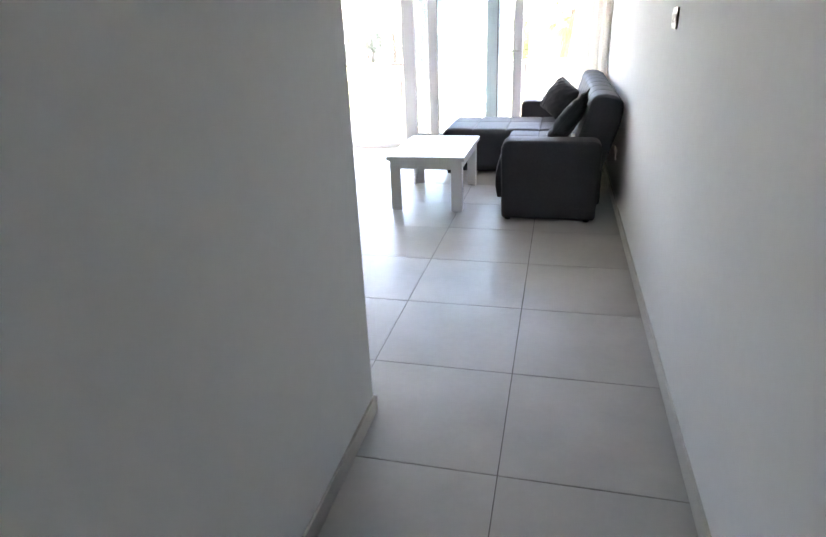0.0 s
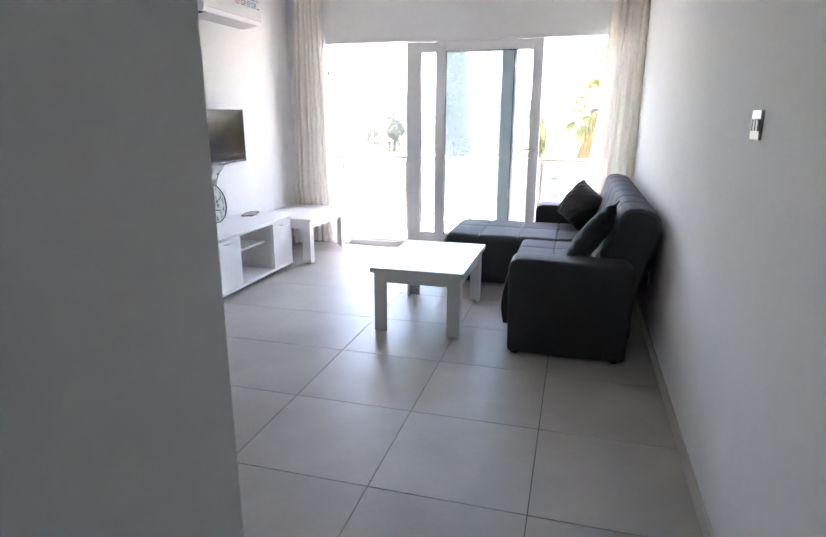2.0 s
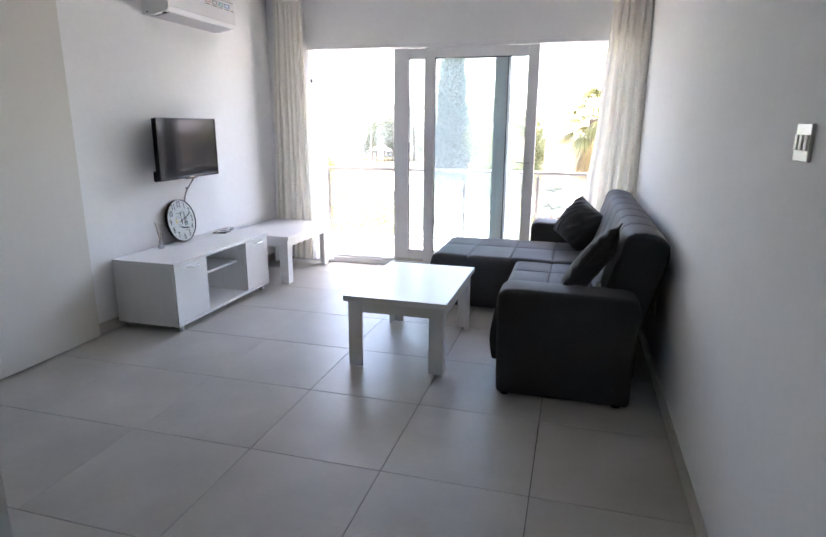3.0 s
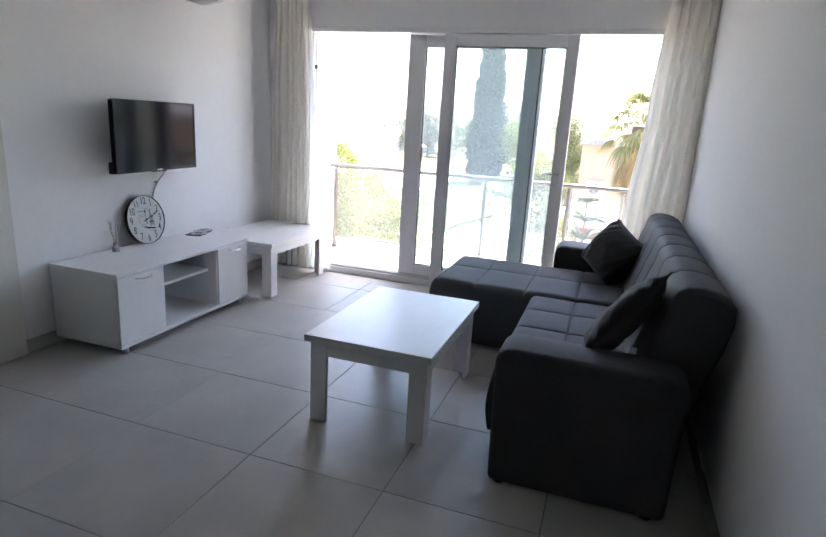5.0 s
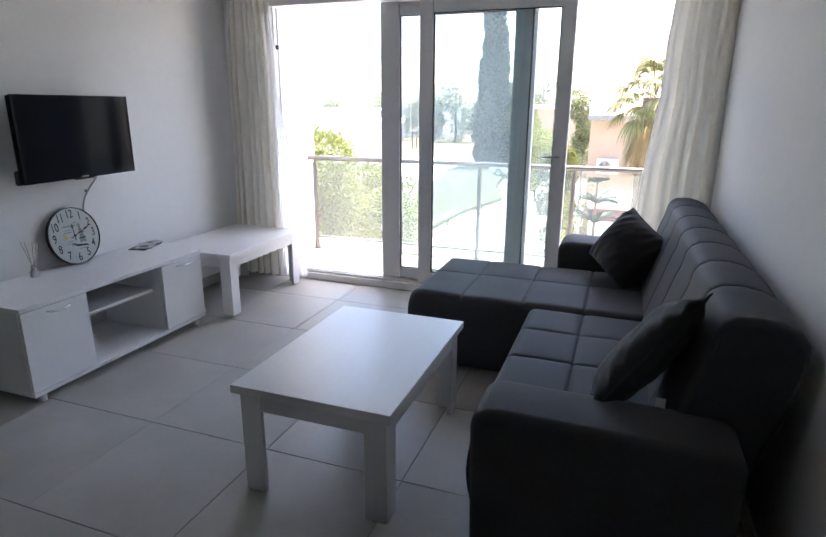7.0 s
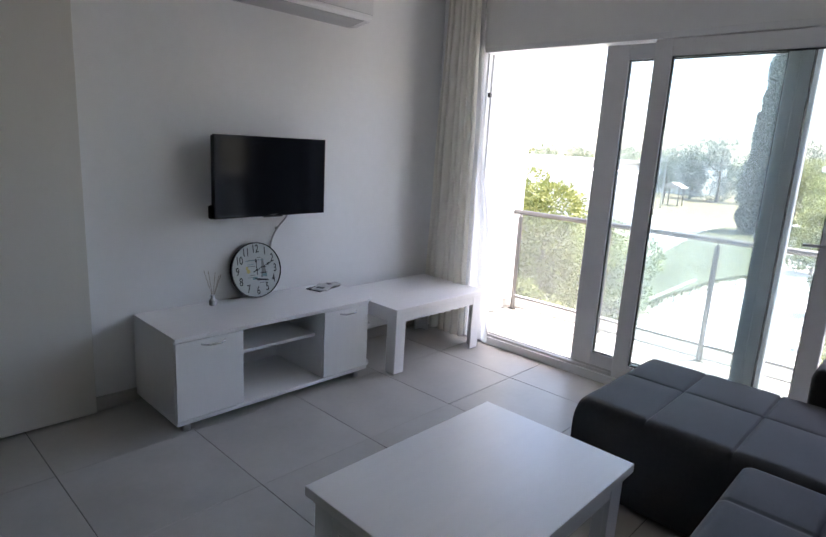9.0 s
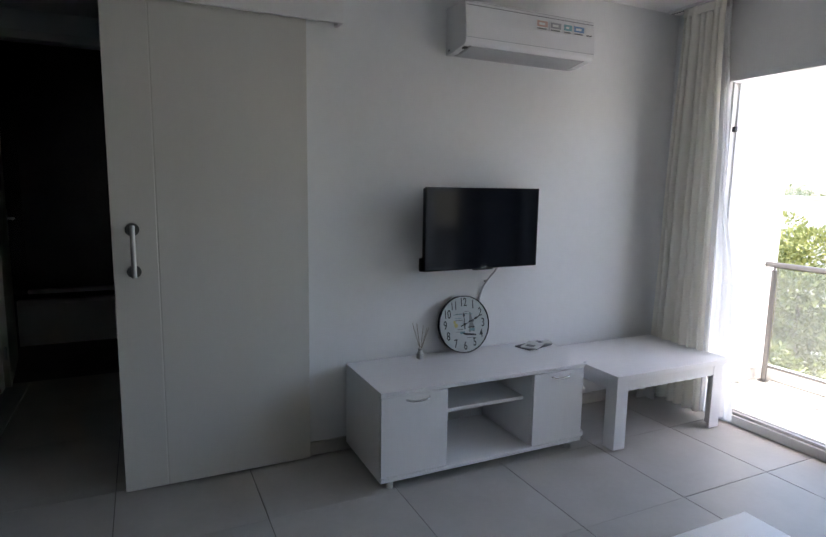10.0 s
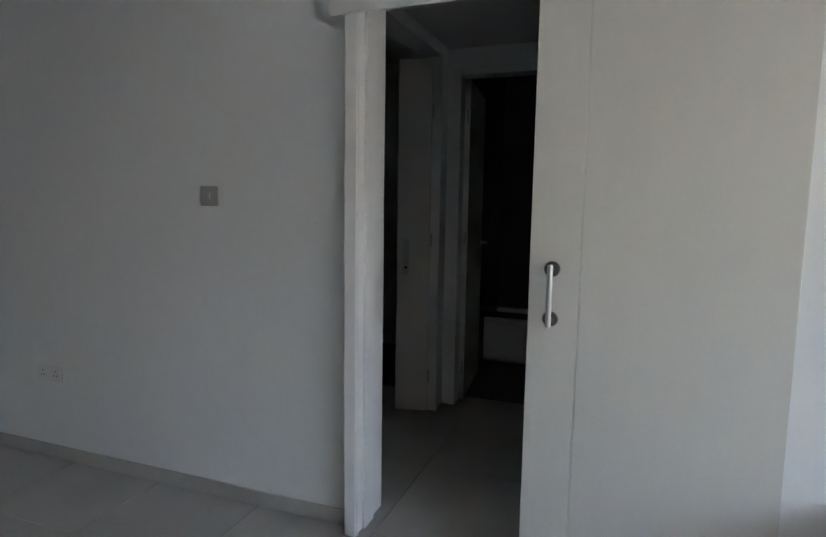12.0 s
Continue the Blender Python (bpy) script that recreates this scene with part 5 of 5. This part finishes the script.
def palm(x, y, h, seed):
    rnd = random.Random(seed)
    t = thing("palm_tree", (x, y, GZ), "palm with arching green fronds over a skirt of hanging ones", "palm")
    part("trunk", trunk_bm(h, 0.20, 0.15, 0.02, rnd), M_BARK, t)
    green, dry = bmesh.new(), bmesh.new()
    top = Vector((0, 0, h))
    for k in range(34):
        el = 1.25 - 1.75 * (k + rnd.random()) / 34
        fan_leaf(green, top + Vector((0, 0, 0.1 * el)), 2.4 * k + rnd.uniform(-0.3, 0.3), el, rnd.uniform(0.30, 0.46), rnd.uniform(0.34, 0.46), rnd)
    for k in range(26):
        fan_leaf(dry, top - Vector((0, 0, 0.10 + 0.15 * rnd.random())), 2.4 * k + rnd.uniform(-0.3, 0.3), rnd.uniform(-1.25, -0.65), rnd.uniform(0.22, 0.36), rnd.uniform(0.36, 0.50), rnd)
    for k in range(240):
        strand(dry, (0, 0, h - 0.30 - 0.15 * rnd.random()), rnd.uniform(0, 6.28), rnd.uniform(0.16, 0.36), rnd.uniform(0.50, 0.85), 0.0075, rnd)
    part("green_fronds", green, M_PALM, t, "yellow-green drooping fronds", 0)
    part("dry_fronds", dry, M_PALMD, t, "straw-coloured dry fronds", 0)


palm(0.40, 10.3, 4.90, 5)


def araucaria(x, y, h, seed):
    rnd = random.Random(seed)
    t = thing("tiered_conifer", (x, y, GZ), "young conifer with flat tiers of branches", "tree")
    part("trunk", trunk_bm(h, 0.05, 0.015, 0.01, rnd), M_BARK, t)
    bm = bmesh.new()
    for k, L in enumerate((0.20, 0.43, 0.50)):
        z = h - 0.10 - 0.40 * k
        for j in range(10):
            frond(bm, (0, 0, z), j * 0.628 + 0.4 * k + rnd.uniform(-0.15, 0.15), L * rnd.uniform(0.85, 1.1), rnd.uniform(0.45, 0.95) * L, 0.4, 0.07, rnd, 14)
    part("branches", bm, M_CYP, t, "dark flat branches", 0)


araucaria(-0.37, 13.0, 3.46, 11)
broad_tree("flowering_bush", -0.02, 11.6, 2.95, 0.55, "bush with pink blossom in the garden", 33, M_FLOWER, 1100, 0.055, 0.05, "bush")
for k, (x, y, h, w) in enumerate(((-0.80, 11.6, 2.5, 0.8), (0.75, 13.2, 3.1, 1.2), (-0.35, 11.4, 2.1, 0.9), (-1.25, 15.4, 3.0, 0.9), (0.3, 11.0, 2.2, 0.8), (-0.95, 13.6, 2.2, 0.9), (-0.75, 16.6, 3.15, 0.9), (0.0, 16.4, 2.8, 1.1), (0.8, 16.2, 3.0, 1.2), (-0.95, 12.6, 2.6, 0.8))):
    broad_tree("garden_shrub", x, y, h, w, "rounded green garden shrub", 80 + k, M_LEAF if k % 2 else M_LEAF2, 3600, 0.055, 0.02, "bush")


# peach house with a tiled roof and an outdoor unit
house = thing("house", (-0.88, 18.0, GZ), "peach rendered house with a pale tiled roof", "house")
HW, HD, HH = 9.0, 7.0, 4.52
part("wall", bm_box(0, HW, 0, HD, 0, HH), M_RENDER, house, smooth=0)
RISE = 2.6
roof = part("roof", bm_prism([(-0.25, HH), (HD + 0.25, HH), (HD / 2, HH + RISE)], "x", -0.06, HW + 0.3), M_ROOF, house, "pale tiled gabled roof", 0)
part("eaves_board", bm_box(-0.06, HW + 0.3, -0.34, -0.25, HH - 0.10, HH + 0.04, 0.01), M_PLATED, house, "dark eaves board")
for wx, wz in ((2.6, 2.9), (5.6, 2.9), (2.6, 0.6), (5.6, 0.6)):
    wd = part("window", bm_box(wx, wx + 1.2, -0.02, 0.05, wz, wz + 1.25, 0.01), M_DARKW, house, "dark window with a white frame")
    for a, b, c, d in ((wx - 0.06, wx, wz - 0.06, wz + 1.31), (wx + 1.2, wx + 1.26, wz - 0.06, wz + 1.31), (wx, wx + 1.2, wz + 1.25, wz + 1.31), (wx, wx + 1.2, wz - 0.06, wz), (wx + 0.57, wx + 0.63, wz, wz + 1.25)):
        part("window_frame", bm_box(a, b, -0.05, 0.02, c, d), M_UPVC, wd, smooth=0)
ou = thing("outdoor_unit", (-0.63, 17.70, GZ + 3.02), "white outdoor air conditioning unit on the house wall", "air conditioner")
part("case", bm_box(0, 0.56, 0, 0.24, 0, 0.40, 0.02), M_ACW, ou)
part("fan_opening", bm_tube((0.21, -0.006, 0.20), (0.21, 0.004, 0.20), 0.16, seg=32), M_PLATED, ou, "round dark fan opening")
for k in range(4):
    a = k * math.pi / 2 + 0.4
    part("fan_blade", bm_prism([(0.21 + 0.02 * math.cos(a), 0.20 + 0.02 * math.sin(a)), (0.21 + 0.14 * math.cos(a + 0.25), 0.20 + 0.14 * math.sin(a + 0.25)), (0.21 + 0.14 * math.cos(a + 0.9), 0.20 + 0.14 * math.sin(a + 0.9))], "y", -0.012, -0.007), M_STEELD, ou, smooth=0)
for z in (0.02, 0.35):
    part("bracket", bm_box(0.05, 0.51, 0.24, 0.305, z, z + 0.03), M_STEEL, ou)
# roof tiles of the slope that faces the apartment
rt = bm_prism([(-0.11, 0), (-0.055, 0.045), (0.055, 0.045), (0.11, 0), (0.09, -0.01), (-0.09, -0.01)], "y", 0.0, 0.42)
tile_me = bpy.data.meshes.new("roof_tile")
rt.to_mesh(tile_me)
rt.free()
tile_me.materials.append(M_ROOF)
slope = math.atan2(RISE, HD / 2 + 0.25)
for r in range(13):
    for c in range(22):
        s = 0.36 * r
        ob = new("roof_tile", tile_me)
        ob.parent = roof
        ob.matrix_basis = Matrix.Translation((0.05 + 0.23 * c, -0.30 + s * math.cos(slope), HH + 0.02 + s * math.sin(slope))) @ pose(0, 0, 0, math.degrees(slope) - 2.5, 0, 0)


def flat_house(name, x, y, w, d, h, storeys, label, mat, rotation=0):
    t = thing(name, pose(x, y, GZ, 0, 0, rotation), label, "house")
    part("wall", bm_box(-w / 2, w / 2, 0, d, 0, h), mat, t, smooth=0)
    part("roof", bm_box(-w / 2 - 0.3, w / 2 + 0.3, -0.3, d + 0.3, h, h + 0.3), M_RENDW, t, smooth=0)
    n = max(2, int(w / 3))
    for s in range(storeys):
        for k in range(n):
            cx = -w / 2 + w * (k + 0.5) / n
            z = h * s / storeys + 0.9
            wn_ = part("window", bm_box(cx - 0.6, cx + 0.6, -0.03, 0.05, z, z + 1.3), M_FARW, t, "grey window", 0)
            part("sill", bm_box(cx - 0.7, cx + 0.7, -0.12, 0.0, z - 0.08, z), M_RENDW, wn_, smooth=0)
    return t


flat_house("far_house", -24, 40, 16, 8, 3.4, 1, "low white house with a flat roof", M_RENDW, 18)
flat_house("far_house", -40, 70, 18, 10, 4.1, 1, "white single-storey house in haze", M_RENDW, 10)
flat_house("far_house", -31, 88, 9, 8, 4.6, 1, "low white house behind the dry field", M_RENDW, -4)
flat_house("far_house", -2.6, 44, 7, 6, 4.6, 1, "yellowish low house behind the trees", M_RENDER, 0)

# shelter with a pitched roof and a street lamp
# low garden house with a maroon fascia
gh = thing("garden_house", (-0.60, 14.6, GZ), "low pale garden house with a maroon fascia", "shed")
part("wall", bm_box(0.04, 1.75, 0.04, 1.0, 0, 2.30), M_RENDW, gh, smooth=0)
part("fascia", bm_box(0, 1.8, 0, 1.04, 2.30, 2.58, 0.01), M_MAROON, gh, "maroon painted fascia")
part("roof", bm_prism([(-0.05, 2.58), (1.85, 2.58), (1.2, 2.82), (0.35, 2.90)], "y", -0.05, 1.1, 0.01, 1), M_ROOF, gh, "pale low roof")

sh = thing("garden_shelter", (-22.6, 66, GZ), "small open shelter with a pale pitched roof", "shelter")
for x in (-0.75, 0.75):
    for y in (-0.7, 0.7):
        part("post", bm_tube((x, y, 0), (x, y, 1.9), 0.06), M_BARK, sh)
part("roof", bm_prism([(-1.15, 1.9), (1.15, 1.9), (0, 2.45)], "y", -1.0, 1.0), M_ROOF, sh, smooth=0)
lamp = thing("street_lamp", (-21.6, 60, GZ), "slim grey street lamp with a bent arm", "street lamp")
part("pole", bm_tube((0, 0, 0), (0, 0, 5.2), 0.07, 0.045), M_STEEL, lamp)
part("arm", bm_tube((0, 0, 5.18), (1.1, 0, 5.4), 0.03), M_STEEL, lamp)
part("head", bm_box(1.0, 1.5, -0.1, 0.1, 5.36, 5.46, 0.02), M_ACD, lamp)


def car(x, y, rz, label):
    t = thing("car", pose(x, y, GZ + 0.02, 0, 0, rz), label, "car")
    low = [(-2.05, 0.30), (2.05, 0.30), (2.10, 0.62), (1.95, 0.80), (1.15, 0.90), (-1.75, 0.95), (-2.05, 0.85), (-2.12, 0.55)]
    part("body", bm_prism(low, "y", -0.85, 0.85, 0.06, 3), M_CAR, t)
    cabin = [(-1.70, 0.90), (1.10, 0.88), (0.45, 1.42), (-1.20, 1.46)]
    part("cabin", bm_prism(cabin, "y", -0.74, 0.74, 0.05, 3), M_DARKW, t, "dark windows")
    part("roof", bm_box(-1.22, 0.42, -0.70, 0.70, 1.43, 1.48, 0.02), M_CAR, t)
    for wx in (-1.3, 1.3):
        for wy in (-0.86, 0.70):
            w = part("wheel", bm_tube((wx, wy, 0.31), (wx, wy + 0.16, 0.31), 0.31, seg=24), M_TYRE, t, "black tyre")
            part("rim", bm_tube((wx, wy - 0.01, 0.31), (wx, wy + 0.17, 0.31), 0.19, seg=18), M_STEEL, w)
    for wy in (-0.6, 0.6):
        part("headlight", bm_box(2.0, 2.10, wy - 0.16, wy + 0.16, 0.64, 0.76, 0.02), M_GLASS2, t)
    return t


car(-6.5, 41.0, 160, "white parked car on the lane")


# far rows of trees as uncountable woods
rnd = random.Random(77)
far = []
for k in range(60):
    x = rnd.uniform(-130, 90)
    far.append(((x, rnd.uniform(110, 150), GZ + rnd.uniform(1.0, 3.0)), (rnd.uniform(4, 8), 3, rnd.uniform(2.0, 4.2))))
me = leaf_cloud(far, 9000, 1.3, rnd, 0.7)
me.name = "woods"
me.materials.append(M_LEAF2)
tagged(new("far_woods", me), "far hazy line of trees on the horizon", "woods", kind="stuff")

# ---- tiles, last ----
def tile_mesh(w, d, h=0.012, c=0.0005):
    me = bpy.data.meshes.new("floor_tile")
    x, y = w / 2, d / 2
    vs = [(-x, -y, -h), (x, -y, -h), (x, y, -h), (-x, y, -h), (-x, -y, -c), (x, -y, -c), (x, y, -c), (-x, y, -c), (-x + c, -y + c, 0), (x - c, -y + c, 0), (x - c, y - c, 0), (-x + c, y - c, 0)]
    fs = [(3, 2, 1, 0)]
    for a in (0, 4):
        fs += [(a + i, a + (i + 1) % 4, a + 4 + (i + 1) % 4, a + 4 + i) for i in range(4)]
    fs.append((8, 9, 10, 11))
    me.from_pydata(vs, [], fs)
    return me


def lay(parent, x0, x1, y0, y1, pitch, gap, material, top, shared, name="floor_tile", tight=()):
    """Tiles on a fixed grid, cut at the borders; tight: (x, from y, to y) of joints that are closed to a hairline."""
    rnd = random.Random(5)

    def half(x, y):
        return 0.0004 if any(abs(x - q) < 0.01 and a <= y <= b for q, a, b in tight) else gap / 2
    i0, i1 = math.floor(x0 / pitch + 1e-6), math.ceil(x1 / pitch - 1e-6)
    j0, j1 = math.floor(y0 / pitch + 1e-6), math.ceil(y1 / pitch - 1e-6)
    for i in range(i0, i1):
        for j in range(j0, j1):
            a, b = max(x0, i * pitch), min(x1, (i + 1) * pitch)
            c, d = max(y0, j * pitch), min(y1, (j + 1) * pitch)
            if b - a < 0.02 or d - c < 0.02:
                continue
            m = (c + d) / 2
            a, b = a + half(a, m), b - half(b, m)
            key = (name, round(b - a, 4), round(d - c, 4))
            if key not in shared:
                shared[key] = tile_mesh(b - a, d - c - gap)
                shared[key].materials.append(material)
            ob = new(name, shared[key])
            ob.parent = parent
            ob.matrix_basis = pose((a + b) / 2, m, top + rnd.uniform(-0.0002, 0.0002), rnd.uniform(-0.012, 0.012), rnd.uniform(-0.012, 0.012), 0)


shared = {}
TIGHT = [(-1.8, -3, 4.2), (-2.4, -3, 4.8)]
lay(floor, LX, RX - 0.001, BACK, WY + 0.012, 0.6, 0.0040, M_TILE, 0.0, shared, tight=TIGHT)
lay(floor, -4.8, LX, 0.0, 2.6, 0.6, 0.0016, M_TILE, 0.0, shared, tight=[(-3.0, 0, 3), (-3.6, 0, 3), (-4.2, 0, 3)])
lay(slab, -2.82, 3.1, WY + 0.19, 6.42, 0.45, 0.005, M_BALC, -0.02, shared, "balcony_tile")
